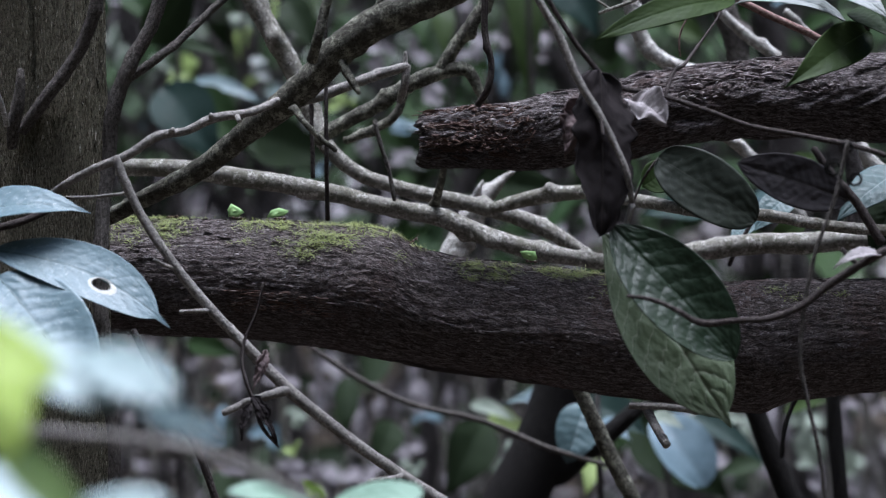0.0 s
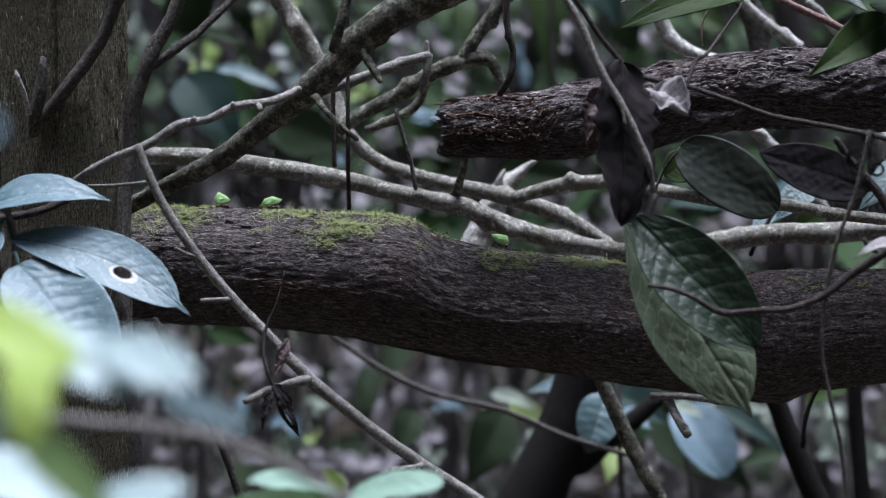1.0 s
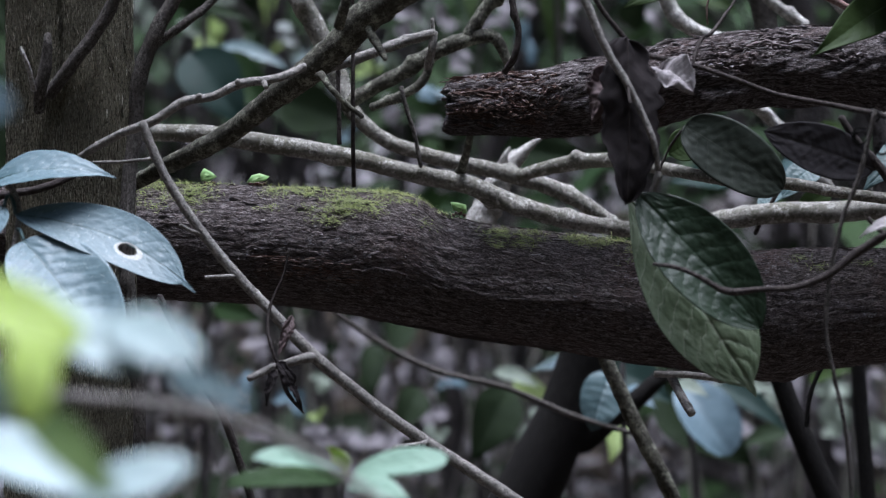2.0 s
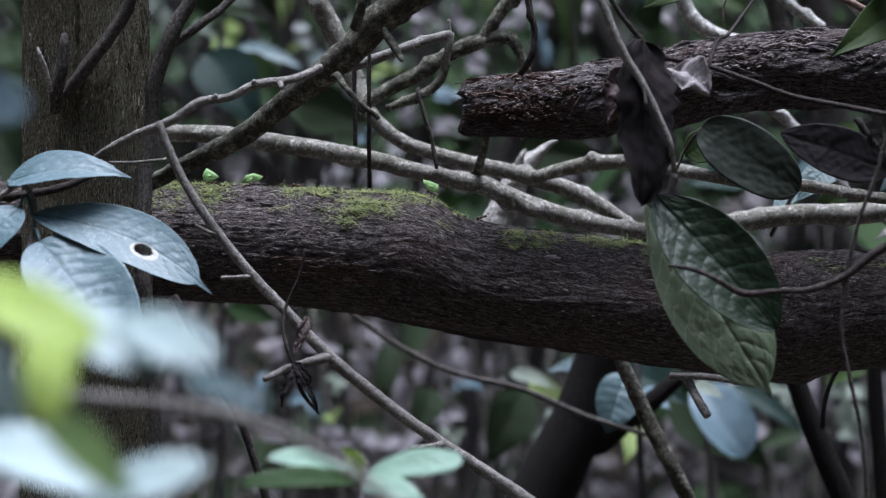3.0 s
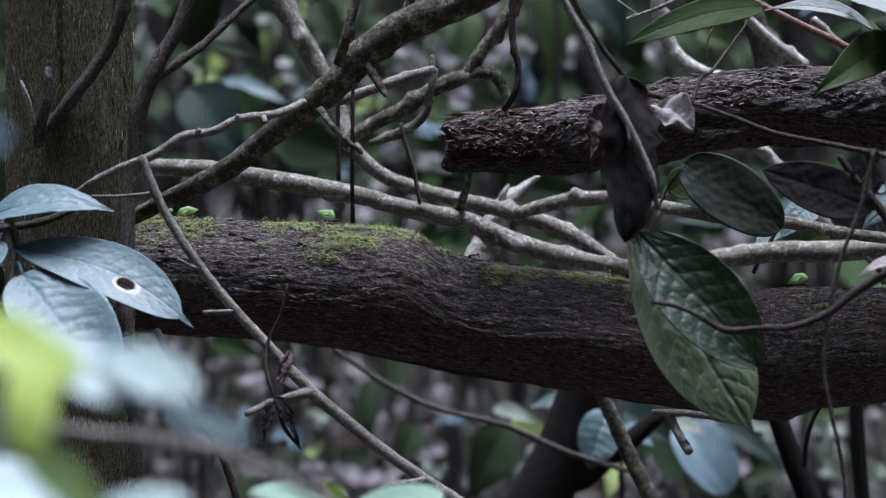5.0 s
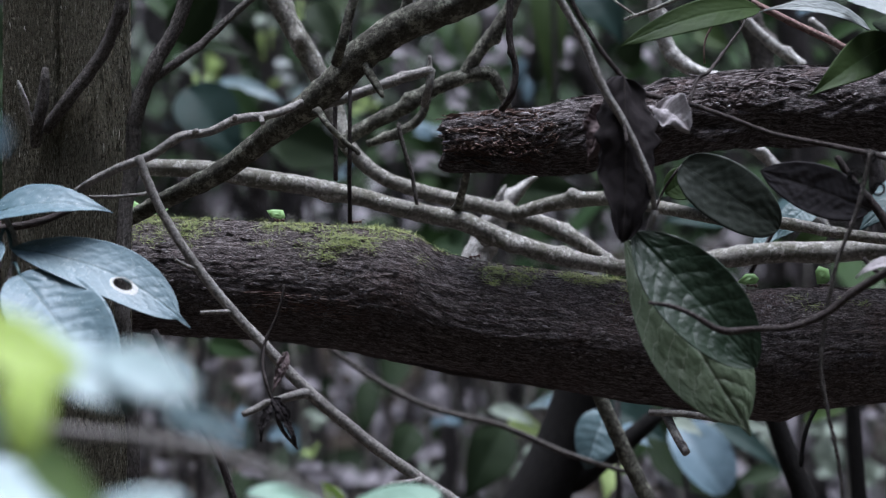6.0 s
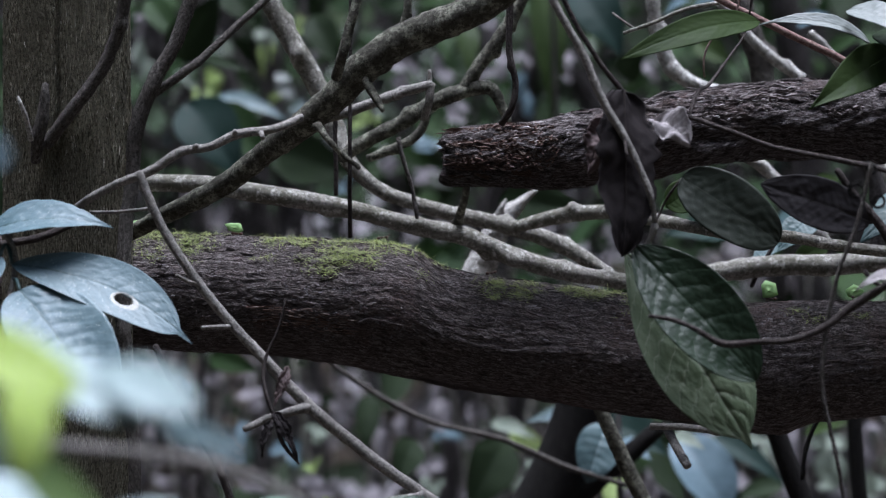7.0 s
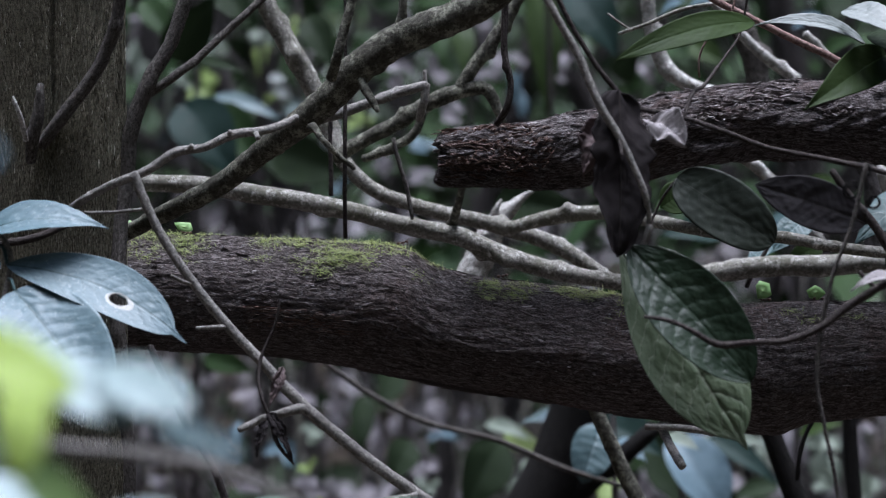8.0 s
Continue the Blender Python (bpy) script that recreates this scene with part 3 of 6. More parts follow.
def moss(parent, patches, seed):
    """Short crossing strands that creep over the bark: patches of x, th, spread x, spread th, count."""
    rnd = random.Random(seed)
    V, F, U = [], [], []
    for px, pt, sx, st, count in patches:
        clumps = [(px + rnd.gauss(0, sx), pt + rnd.gauss(0, st), rnd.uniform(0.0012, 0.004)) for _ in range(count // 26)]
        for _ in range(int(count * 0.9)):
            qx, qt, qs = rnd.choice(clumps)
            x, th = qx + rnd.gauss(0, qs * 1.5), qt + rnd.gauss(0, qs * 16)
            p = log_point(x, th, 0.0007)
            nrm = (p - Vector((x, LOG_Y, p.z - 0.04))).normalized()
            d = Vector((rnd.gauss(0, 1.2), rnd.gauss(0, 0.6), rnd.gauss(0, 0.5)))
            d = (d - nrm * d.dot(nrm) * 0.6 + nrm * abs(rnd.gauss(0.0, 0.22))).normalized()
            ln, w = rnd.uniform(0.0014, 0.0050) * (1.6 if rnd.random() < 0.12 else 1), rnd.uniform(0.00013, 0.00026)
            s = d.cross(nrm).normalized() * w
            mid = p + d * ln * 0.5 + nrm * ln * 0.22
            k = len(V)
            V += [p - s, p + s, mid + s * 0.9, mid - s * 0.9, p + d * ln]
            U += [(0, 0), (0, 1), (0.5, 1), (0.5, 0), (1, 0.5)]
            F += [(k, k + 1, k + 2, k + 3), (k + 3, k + 2, k + 4)]
    ob = part("moss", (V, F, U), MOSS_MAT, parent, "yellow-green creeping moss")
    ob["kind"] = "stuff"
    return ob


moss(log, [
    (-0.2248, 0.25, 0.012, 0.28, 900), (-0.1932, 0.45, 0.009, 0.25, 500),
    (-0.1301, 0.35, 0.028, 0.22, 330), (-0.0986, 0.45, 0.020, 0.22, 480), (-0.0848, 0.78, 0.010, 0.13, 750),
    (-0.0493, 0.2, 0.011, 0.2, 480), (-0.071, 0.15, 0.025, 0.15, 300), (0.0256, 0.55, 0.009, 0.13, 200), (0.0296, 0.75, 0.008, 0.1, 200),
    (0.0828, 0.42, 0.019, 0.16, 650), (0.1065, 0.35, 0.012, 0.15, 300), (0.2761, 0.7, 0.02, 0.12, 80), (0.2208, 0.6, 0.015, 0.1, 60),
    (-0.0907, 0.3, 0.05, 0.3, 200), (-0.0237, 0.5, 0.03, 0.2, 60), (0.0473, 0.5, 0.04, 0.2, 110), (0.1656, 0.6, 0.06, 0.2, 60),
], 5)


def flake_shapes(name, mat, seed):
    """Ten uneven flakes, long along x, about one unit across."""
    rnd = random.Random(seed)
    shapes = []
    for q in range(10):
        pts = []
        for i in range(7):
            a = i / 7 * 6.28
            pts.append((math.cos(a) * (1 + 0.5 * rnd.random()), math.sin(a) * (0.34 + 0.25 * rnd.random()), 0.08 * rnd.gauss(0, 1)))
        v = [(x, y, 0.18 + z) for x, y, z in pts] + [(x * 1.15, y * 1.2, -0.25) for x, y, z in pts]
        f = [tuple(range(7))] + [(i, i + 7, (i + 1) % 7 + 7, (i + 1) % 7) for i in range(7)]
        me = mesh_of(name, np.array(v), f, [(x * 0.006, y * 0.006) for x, y, z in v], False)
        me.materials.append(mat)
        shapes.append(me)
    return shapes


def bark_flakes(parent, name, mat, count, seed, surface, xs, ths, size, thick, stretch=(0.8, 2.0)):
    """Loose flakes that stand off a log."""
    rnd = random.Random(seed)
    shapes = flake_shapes(name, mat, seed)
    base = Vector(parent.location)
    for i in range(count):
        x, th = rnd.uniform(*xs), rnd.uniform(*ths)
        p = Vector(surface(x, th))
        nrm = Vector((rnd.gauss(0, 0.12), -math.sin(th), math.cos(th))).normalized()
        ax = Vector((1, 0, rnd.gauss(-0.12, 0.15)))
        ax = (ax - nrm * ax.dot(nrm)).normalized()
        m = Matrix((ax, nrm.cross(ax), nrm)).transposed().to_4x4()
        s = rnd.uniform(*size)
        ob = new(name, rnd.choice(shapes))
        ob.parent = parent
        ob.matrix_basis = Matrix.Translation(p - base) @ m @ Matrix.Diagonal((s * rnd.uniform(*stretch), s, s * rnd.uniform(*thick), 1))


# ---- the broken log above ----
UP_Y = 2.19
UP_X = 0.982 * np.array([-0.0152, -0.0112, 0.0264, 0.0464, 0.0863, 0.1263, 0.1383, 0.2063, 0.2462, 0.3134, 0.62])
UP_TOP = EYE + 0.982 * np.array([0.0967, 0.0999, 0.1047, 0.1063, 0.1135, 0.1219, 0.1271, 0.1351, 0.1379, 0.1419, 0.1679])
UP_LOW = EYE + 0.982 * np.array([0.0565, 0.0538, 0.0520, 0.0524, 0.0545, 0.0592, 0.063, 0.0768, 0.076, 0.072, 0.0839])


def up_point(x, th):
    top, low = np.interp(x, UP_X, UP_TOP), np.interp(x, UP_X, UP_LOW)
    r, cz = (top - low) / 2, (top + low) / 2
    a = th * r
    rel = plates(x, a, 9.1, 26, 150) * 0.0013 + 0.0012 * noise.fractal(Vector((x * 26, a * 170, 8.2)), 0.6, 2.2, 3)
    rel += 0.0008 * noise.fractal(Vector((x * 90, a * 380, 1.7)), 0.6, 2.1, 4)
    rel += 0.004 * noise.noise(Vector((x * 20, th * 2, 4.0)))
    k = r + rel - 0.003
    ragged = 0.008 * noise.fractal(Vector((th * 4, 0.2, 5)), 0.7, 2.2, 4) * max(0.0, 1 - (x - UP_X[0]) / 0.06)
    return (x - ragged, UP_Y - math.sin(th) * k, cz + math.cos(th) * k)


def broken_log():
    na = 150
    xs = [*np.linspace(UP_X[0], 0.6, 500), *np.linspace(0.61, 1.4, 40)]
    nx = len(xs) - 1
    verts, faces, uvs = [], [], []
    for x in xs:
        for j in range(na):
            verts.append(up_point(x, math.pi + 2 * math.pi * j / na if j else math.pi))
            uvs.append((x, j / na * 0.2))
    for i in range(nx):
        for j in range(na):
            j2 = (j + 1) % na
            faces.append((i * na + j, i * na + j2, (i + 1) * na + j2, (i + 1) * na + j))
    k = len(verts)
    for ring in (0.7, 0.4, 0.1):
        for j in range(na):
            c = np.array((UP_X[0] + 0.004 + 0.006 * noise.noise(Vector((ring * 9, j * 0.3, 0))), UP_Y, EYE + 0.0819))
            verts.append(c + (np.array(verts[j]) - c) * np.array((0.6, ring, ring)))
            uvs.append((0, j / na * 0.2))
    for s in range(3):
        a = 0 if s == 0 else k + (s - 1) * na
        b = k + s * na
        for j in range(na):
            j2 = (j + 1) % na
            faces.append((a + j, b + j, b + j2, a + j2))
    faces.append(tuple(k + 2 * na + j for j in range(na)))
    ob = part("broken_log", (verts, faces, uvs), STUMP_BARK, origin=(0.3, UP_Y, 0.95))
    return tagged(ob, "broken rotten log with splintered reddish-brown end", "log")


upper_log = broken_log()

# ---- the tree beside the log ----
def trunk_point(z, th):
    """A point on the trunk at height z: long upright ridges and a groove on the face."""
    r = 0.0433 * (1.0 + 0.06 * (0.9 - z)) + 0.03 * math.exp(-max(z, 0) * 9)
    groove = 0.007 * math.exp(-((th - 4.70) / 0.06) ** 2) * min(1, max(0, (z - 0.93) * 12))
    rel = 0.0009 * noise.fractal(Vector((z * 22, th * r * 420, 4.0)), 0.6, 2.1, 4) + 0.0006 * noise.noise(Vector((z * 60, th * r * 900, 6.0)))
    rel += 0.003 * noise.noise(Vector((math.cos(th) * 1.5, math.sin(th) * 1.5, z * 5)))
    k = r + rel - groove
    return (-0.2691 + 0.006 * (0.9 - z) + math.cos(th) * k, 2.12 + math.sin(th) * k, z)


def tree():
    t = thing("tree", (-0.2656, 2.12, 0.0), "slender tree with fissured grey-brown bark and climbing stems", "tree")
    na = 150
    verts, faces, uvs = [], [], []
    heights = [-0.05 + 0.65 * i / 60 for i in range(60)] + [0.6 + 0.6 * i / 360 for i in range(360)] + [1.2 + 1.3 * i / 70 for i in range(71)]
    nz = len(heights) - 1
    for z in heights:
        for j in range(na):
            # finer on the side that faces the clearing
            q = j / na
            th = math.pi * (q / 0.75 + 1.0) if q < 0.75 else math.pi * (q - 0.75) / 0.25
            verts.append(trunk_point(z, th))
            uvs.append((z, th * 0.045))
    for i in range(nz):
        for j in range(na):
            j2 = (j + 1) % na
            faces.append((i * na + j, i * na + j2, (i + 1) * na + j2, (i + 1) * na + j))
    faces.append(tuple(nz * na + j for j in range(na)))
    trunk = part("trunk", (verts, faces, uvs), TRUNK_BARK, t)
    slivers(trunk, "ridged_bark", TRUNK_SLIVER, 6500, 45, trunk_point, (0.68, 1.14), (3.3, 6.2), (0.003, 0.013), (0.00025, 0.0007), (0.0002, 0.0008), 0.045, 0.2, "fine upright ridges of grey-brown bark")
    limbs = [
        ("limb", [(-0.2227, 2.05, 1.1062, 0.0037), (-0.226, 2.06, 1.0629, 0.0041), (-0.2328, 2.065, 1.041, 0.0044), (-0.2443, 2.068, 1.0209, 0.0044), (-0.2594, 2.07, 1.0006, 0.0045), (-0.2779, 2.078, 0.9779, 0.0041)], "smooth grey limb pressed against the trunk"),
        ("stub", [(-0.2763, 2.062, 1.0176, 0.0022), (-0.2769, 2.062, 1.0021, 0.0037), (-0.2809, 2.066, 0.9829, 0.0044), (-0.2841, 2.075, 0.9673, 0.0033)], ""),
        ("broken_twig", [(-0.2848, 2.06, 0.9804, 0.0018), (-0.2872, 2.055, 0.992, 0.0018), (-0.2896, 2.05, 1.0013, 0.0015), (-0.2923, 2.05, 1.0086, 0.0007)], "broken twig with a pale splintered tip"),
    ]
    for i, (nm, pts, lab) in enumerate(limbs):
        part(nm, tube(pts, 16, 0.003, 0.14, 0.2, 3, i + 3), CLIMBER_BARK if i < 2 else BLEACHED_BARK, t, lab)
    return t


tree()


def climber():
    """The thin stem that climbs the edge of the trunk."""
    ob = part("climbing_stem", tube([(-0.2122, 2.08, -0.0542, 0.0056), (-0.2146, 2.075, 0.6177, 0.0045), (-0.2156, 2.07, 0.7371, 0.0041), (-0.2182, 2.07, 0.8039, 0.0045), (-0.2241, 2.07, 0.8558, 0.0048), (-0.2247, 2.075, 0.9153, 0.0048), (-0.2207, 2.08, 0.9563, 0.0048), (-0.2166, 2.08, 0.9936, 0.0052), (-0.2058, 2.08, 1.0234, 0.0052), (-0.1898, 2.08, 1.0532, 0.0048), (-0.1805, 2.08, 1.0868, 0.0045), (-0.1709, 2.1, 1.2166, 0.0041)], 16, 0.004, 0.18, 0.3, 12, 21), CLIMBER_BARK)
    tagged(ob, "thin rough brown stem climbing beside the trunk", "stem")
    part("side_stem", tube([(-0.2078, 2.085, 1.0125, 0.003), (-0.1926, 2.09, 1.024, 0.003), (-0.1709, 2.1, 1.0434, 0.0026), (-0.1452, 2.11, 1.0687, 0.0026), (-0.1193, 2.12, 1.0942, 0.0023)], 12, 0.004, 0.14, 0.25, 3, 4), CLIMBER_BARK, ob)


climber()


# ---- branches between the two logs ----
def branch(name, pts, mat, label, sides=(), seg=24, step=0.003, lump=0.10, crook=0.15, knots=2, seed=1, category="branch", collars=2):
    """A branch with its side twigs (name, points, label)."""
    ob = part(name, tube(pts, seg, step, lump, crook, knots, seed), mat)
    tagged(ob, label, category)
    for i, (nm, q, *lab) in enumerate(sides):
        part(nm, tube(q, 16, step, lump, crook, 2, seed + i + 11), mat, ob, *lab)
    rnd = random.Random(seed + 400)
    c = spline(pts, step)
    for _ in range(collars):
        i = rnd.randint(len(c) // 5, len(c) * 4 // 5)
        p, r, d = c[i, :3], c[i, 3], c[i + 2, :3] - c[i - 2, :3]
        d /= np.linalg.norm(d)
        part("knot", tube([(*(p - d * r * 1.1), r * 0.9), (*(p - d * r * 0.3), r * 1.07), (*(p + d * r * 0.4), r * 1.05), (*(p + d * r * 1.2), r * 0.88)], 18, r * 0.2, 0.10, 0.0, 0, seed + i, 0.1), mat, ob)
    return ob


branch("branch", [(0.0782, 2.02, 1.1285, 0.0109), (0.0277, 2.03, 1.0823, 0.0106), (-0.0015, 2.04, 1.0642, 0.0106), (-0.0345, 2.05, 1.0521, 0.011), (-0.0661, 2.06, 1.0315, 0.0107), (-0.0876, 2.07, 1.0117, 0.01), (-0.1066, 2.08, 0.9951, 0.0093), (-0.1333, 2.1, 0.9749, 0.0079), (-0.1668, 2.12, 0.9517, 0.0072), (-0.1991, 2.14, 0.9361, 0.0061), (-0.2252, 2.17, 0.9245, 0.0056), (-0.2480, 2.19, 0.9140, 0.0053), (-0.2800, 2.22, 0.9000, 0.0050)],
       MOSS_BARK, "thick mossy grey-brown branch leaning across the tree", [
    ("side_twig", [(-0.0853, 2.05, 1.0224, 0.0037), (-0.0812, 2.04, 1.0357, 0.0033), (-0.0768, 2.04, 1.0521, 0.0033), (-0.0709, 2.04, 1.0759, 0.0029)]),
    ("stub", [(-0.0667, 2.056, 1.0228, 0.0029), (-0.0628, 2.05, 1.0151, 0.0029), (-0.0582, 2.045, 1.0076, 0.0026), (-0.0543, 2.04, 1.0007, 0.0015)], "short broken stub"),
    ("side_twig", [(-0.097, 2.05, 0.9918, 0.0026), (-0.089, 2.04, 0.9812, 0.002), (-0.0798, 2.04, 0.9722, 0.0018), (-0.0691, 2.04, 0.9635, 0.0015)]),
    ("side_twig", [(-0.0492, 2.05, 1.0455, 0.0029), (-0.0412, 2.05, 1.0584, 0.0029), (-0.0382, 2.05, 1.0841, 0.0026)]),
], seg=26, knots=3, seed=3, lump=0.11)
branch("branch", [(-0.1618, 2.35, 1.1363, 0.0072), (-0.1458, 2.35, 1.0942, 0.0072), (-0.1314, 2.35, 1.0668, 0.0076), (-0.1146, 2.35, 1.0386, 0.0076), (-0.0994, 2.35, 1.0057, 0.0072), (-0.0856, 2.34, 0.9759, 0.0059), (-0.0667, 2.34, 0.9583, 0.0055), (-0.0352, 2.34, 0.9461, 0.0055), (0.0025, 2.34, 0.9373, 0.0059), (0.0403, 2.34, 0.9277, 0.0059), (0.0738, 2.34, 0.9159, 0.0063), (0.099, 2.34, 0.9004, 0.0055), (0.1158, 2.34, 0.8878, 0.005)],
       PALE_BARK, "pale grey lichen-speckled branch bending behind the log", seed=5, knots=5, lump=0.08, crook=0.14)
branch("branch", [(-0.2702, 2.27, 0.959, 0.0057), (-0.2315, 2.27, 0.959, 0.0061), (-0.197, 2.27, 0.9582, 0.0065), (-0.1563, 2.27, 0.9529, 0.0069), (-0.1156, 2.27, 0.9468, 0.0069), (-0.0749, 2.27, 0.9387, 0.0065), (-0.0383, 2.27, 0.9297, 0.0065), (-0.0016, 2.27, 0.9224, 0.0069), (0.0391, 2.27, 0.9069, 0.0069), (0.0716, 2.27, 0.8976, 0.0065), (0.1046, 2.28, 0.8918, 0.0057), (0.1502, 2.29, 0.8914, 0.0066), (0.1839, 2.3, 0.8975, 0.0074), (0.221, 2.3, 0.9033, 0.0078), (0.2622, 2.3, 0.9045, 0.0078), (0.3035, 2.3, 0.9062, 0.0078), (0.3859, 2.3, 0.9095, 0.0082)],
       PALE_BARK, "long pale mottled branch lying just above the log", seg=24, seed=8, knots=7, lump=0.08, crook=0.14)
branch("branch", [(0.0358, 2.32, 0.9295, 0.0046), (0.0482, 2.32, 0.9329, 0.005), (0.0729, 2.31, 0.9385, 0.0058), (0.101, 2.29, 0.9415, 0.0053), (0.1321, 2.26, 0.9361, 0.0049), (0.1601, 2.2, 0.9296, 0.0043), (0.1852, 2.17, 0.9245, 0.0039), (0.2192, 2.16, 0.9232, 0.0043), (0.2501, 2.16, 0.9182, 0.0039), (0.2811, 2.16, 0.9143, 0.0039), (0.3563, 2.17, 0.9128, 0.0039)],
       PALE_BARK, "thin pale branch crossing behind the hanging leaves", seed=9, knots=5, lump=0.08, crook=0.14)
branch("broken_twig", [(-0.0059, 2.278, 0.9273, 0.0037), (-0.0044, 2.264, 0.936, 0.0032), (-0.0016, 2.245, 0.9462, 0.0028), (0.001, 2.22, 0.9593, 0.0024)], MOSS_BARK, "short mossy broken twig between the branch and the broken log", seed=10, category="twig", collars=0)
branch("dead_fork", [(0.0026, 2.42, 0.8805, 0.0117), (0.0135, 2.42, 0.9058, 0.0113), (0.0237, 2.42, 0.9267, 0.01), (0.0331, 2.42, 0.9416, 0.0074), (0.0442, 2.42, 0.9521, 0.0039), (0.0562, 2.42, 0.961, 0.0009)], BLEACHED_BARK, "bleached dead forked branch behind the log", [
    ("prong", [(0.0267, 2.42, 0.932, 0.0056), (0.0264, 2.41, 0.9431, 0.003), (0.0306, 2.41, 0.9526, 0.0009)]),
], seed=12, lump=0.2, knots=0, collars=0)
branch("broken_branch", [(-0.1041, 2.2, 1.0014, 0.0035), (-0.0883, 2.2, 1.0061, 0.0039), (-0.0647, 2.2, 1.0144, 0.0035), (-0.041, 2.2, 1.0227, 0.0035), (-0.0245, 2.2, 1.0274, 0.0035)], TWIG_BARK, "thin broken branch with a snapped end hanging down", [
    ("snapped_end", [(-0.0252, 2.2, 1.0282, 0.0032), (-0.0268, 2.2, 1.0148, 0.0028), (-0.0301, 2.21, 1.0034, 0.0024)]),
    ("side_twig", [(-0.0268, 2.2, 1.0246, 0.002), (-0.026, 2.2, 1.0325, 0.0016), (-0.0264, 2.2, 1.0376, 0.0012)]),
], seed=14)
branch("branch", [(-0.0924, 2.3, 0.9787, 0.0054), (-0.0717, 2.3, 0.9924, 0.0054), (-0.0429, 2.3, 1.0076, 0.0054), (-0.0202, 2.3, 1.0216, 0.0057), (-0.0037, 2.3, 1.0282, 0.0057), (0.0173, 2.3, 1.0307, 0.0048), (0.0272, 2.3, 1.0138, 0.0034), (0.0305, 2.3, 1.0055, 0.0030)], MOSS_BARK, "bent mossy branch with a knobbed elbow", [
    ("side_branch", [(-0.0016, 2.3, 1.0303, 0.0051), (0.0066, 2.3, 1.0447, 0.0051), (0.0198, 2.3, 1.0633, 0.0048), (0.0355, 2.3, 1.088, 0.0044), (0.0561, 2.3, 1.1313, 0.0040)]),
    ("side_branch", [(-0.0714, 2.29, 0.9784, 0.0030), (-0.053, 2.29, 0.9858, 0.0034), (-0.0345, 2.29, 0.9977, 0.0034), (-0.0279, 2.29, 1.0133, 0.0030)]),
], seed=17, lump=0.16)
branch("twig", [(-0.2674, 2.06, 0.9255, 0.0018), (-0.2514, 2.05, 0.9379, 0.0024), (-0.2282, 2.04, 0.9508, 0.0027), (-0.2023, 2.03, 0.9608, 0.003), (-0.1834, 2.03, 0.9728, 0.003), (-0.1652, 2.03, 0.9761, 0.0027), (-0.1499, 2.03, 0.9833, 0.003), (-0.1258, 2.04, 0.9881, 0.0027), (-0.1086, 2.06, 0.9964, 0.0027)], TWIG_BARK, "crooked pale twig crossing the trunk", [
    ("bud", [(-0.1499, 2.03, 0.9833, 0.0018), (-0.1488, 2.025, 0.986, 0.0015)]), ("bud", [(-0.1761, 2.03, 0.9746, 0.0022), (-0.1735, 2.025, 0.9766, 0.0015)]), ("bud", [(-0.1325, 2.03, 0.9855, 0.0018), (-0.131, 2.025, 0.9817, 0.0015)]),
], category="twig", seed=20, knots=5)
branch("twig", [(-0.2097, 2.02, 0.959, 0.0025), (-0.2068, 2.02, 0.9511, 0.0029), (-0.1934, 2.02, 0.9217, 0.0029), (-0.1716, 2.02, 0.8895, 0.0031), (-0.1492, 2.02, 0.8623, 0.0033), (-0.1275, 2.02, 0.8395, 0.0034), (-0.0992, 2.02, 0.8098, 0.004), (-0.0666, 2.02, 0.7834, 0.0038), (-0.0304, 2.02, 0.7577, 0.0038), (0.0022, 2.02, 0.7367, 0.004), (0.0637, 2.02, 0.694, 0.0051), (0.1896, 2.05, 0.5843, 0.0055), (0.3612, 2.2, 0.0091, 0.0071)], TWIG_BARK, "long slanting grey twig hanging before the log", [
    ("side_twig", [(-0.1492, 2.02, 0.8605, 0.0018), (-0.1582, 2.01, 0.8604, 0.0014), (-0.1679, 2.01, 0.8596, 0.0014)]),
    ("side_twig", [(-0.0978, 2.02, 0.8098, 0.0036), (-0.1131, 2.01, 0.806, 0.0029), (-0.1276, 2.01, 0.8009, 0.0025), (-0.1391, 2, 0.796, 0.0022)]),
    ("side_twig", [(-0.0246, 2.02, 0.7537, 0.0022), (-0.0357, 2.01, 0.7534, 0.0018), (-0.0476, 2.01, 0.7516, 0.0018)]),
    ("side_twig", [(-0.1709, 2.02, 0.8873, 0.0014), (-0.1777, 2.015, 0.8895, 0.0011), (-0.1845, 2.01, 0.8932, 0.0011)]),
], category="twig", seed=23, knots=8)
branch("twig", [(-0.2436, 2.04, 0.9333, 0.0011), (-0.2253, 2.03, 0.9335, 0.0011), (-0.2045, 2.03, 0.9357, 0.0011)], TWIG_BARK, "very thin straight twig beside the trunk", category="twig", seed=24, seg=8)
branch("twig", [(-0.3273, 2.02, 0.9076, 0.0025), (-0.2911, 2.02, 0.913, 0.0025), (-0.2767, 2.02, 0.9156, 0.0025), (-0.2544, 2.03, 0.9251, 0.0022), (-0.2446, 2.04, 0.9325, 0.0018)], VINE_BARK, "brown leafy twig before the trunk", category="twig", seed=26)

# hanging stems and vines
def vine(pts, label, mat=VINE_BARK, seed=1, name="vine", crook=0.3):
    return branch(name, pts, mat, label, (), 12, 0.004, 0.16, crook, 3, seed, "vine", collars=0)


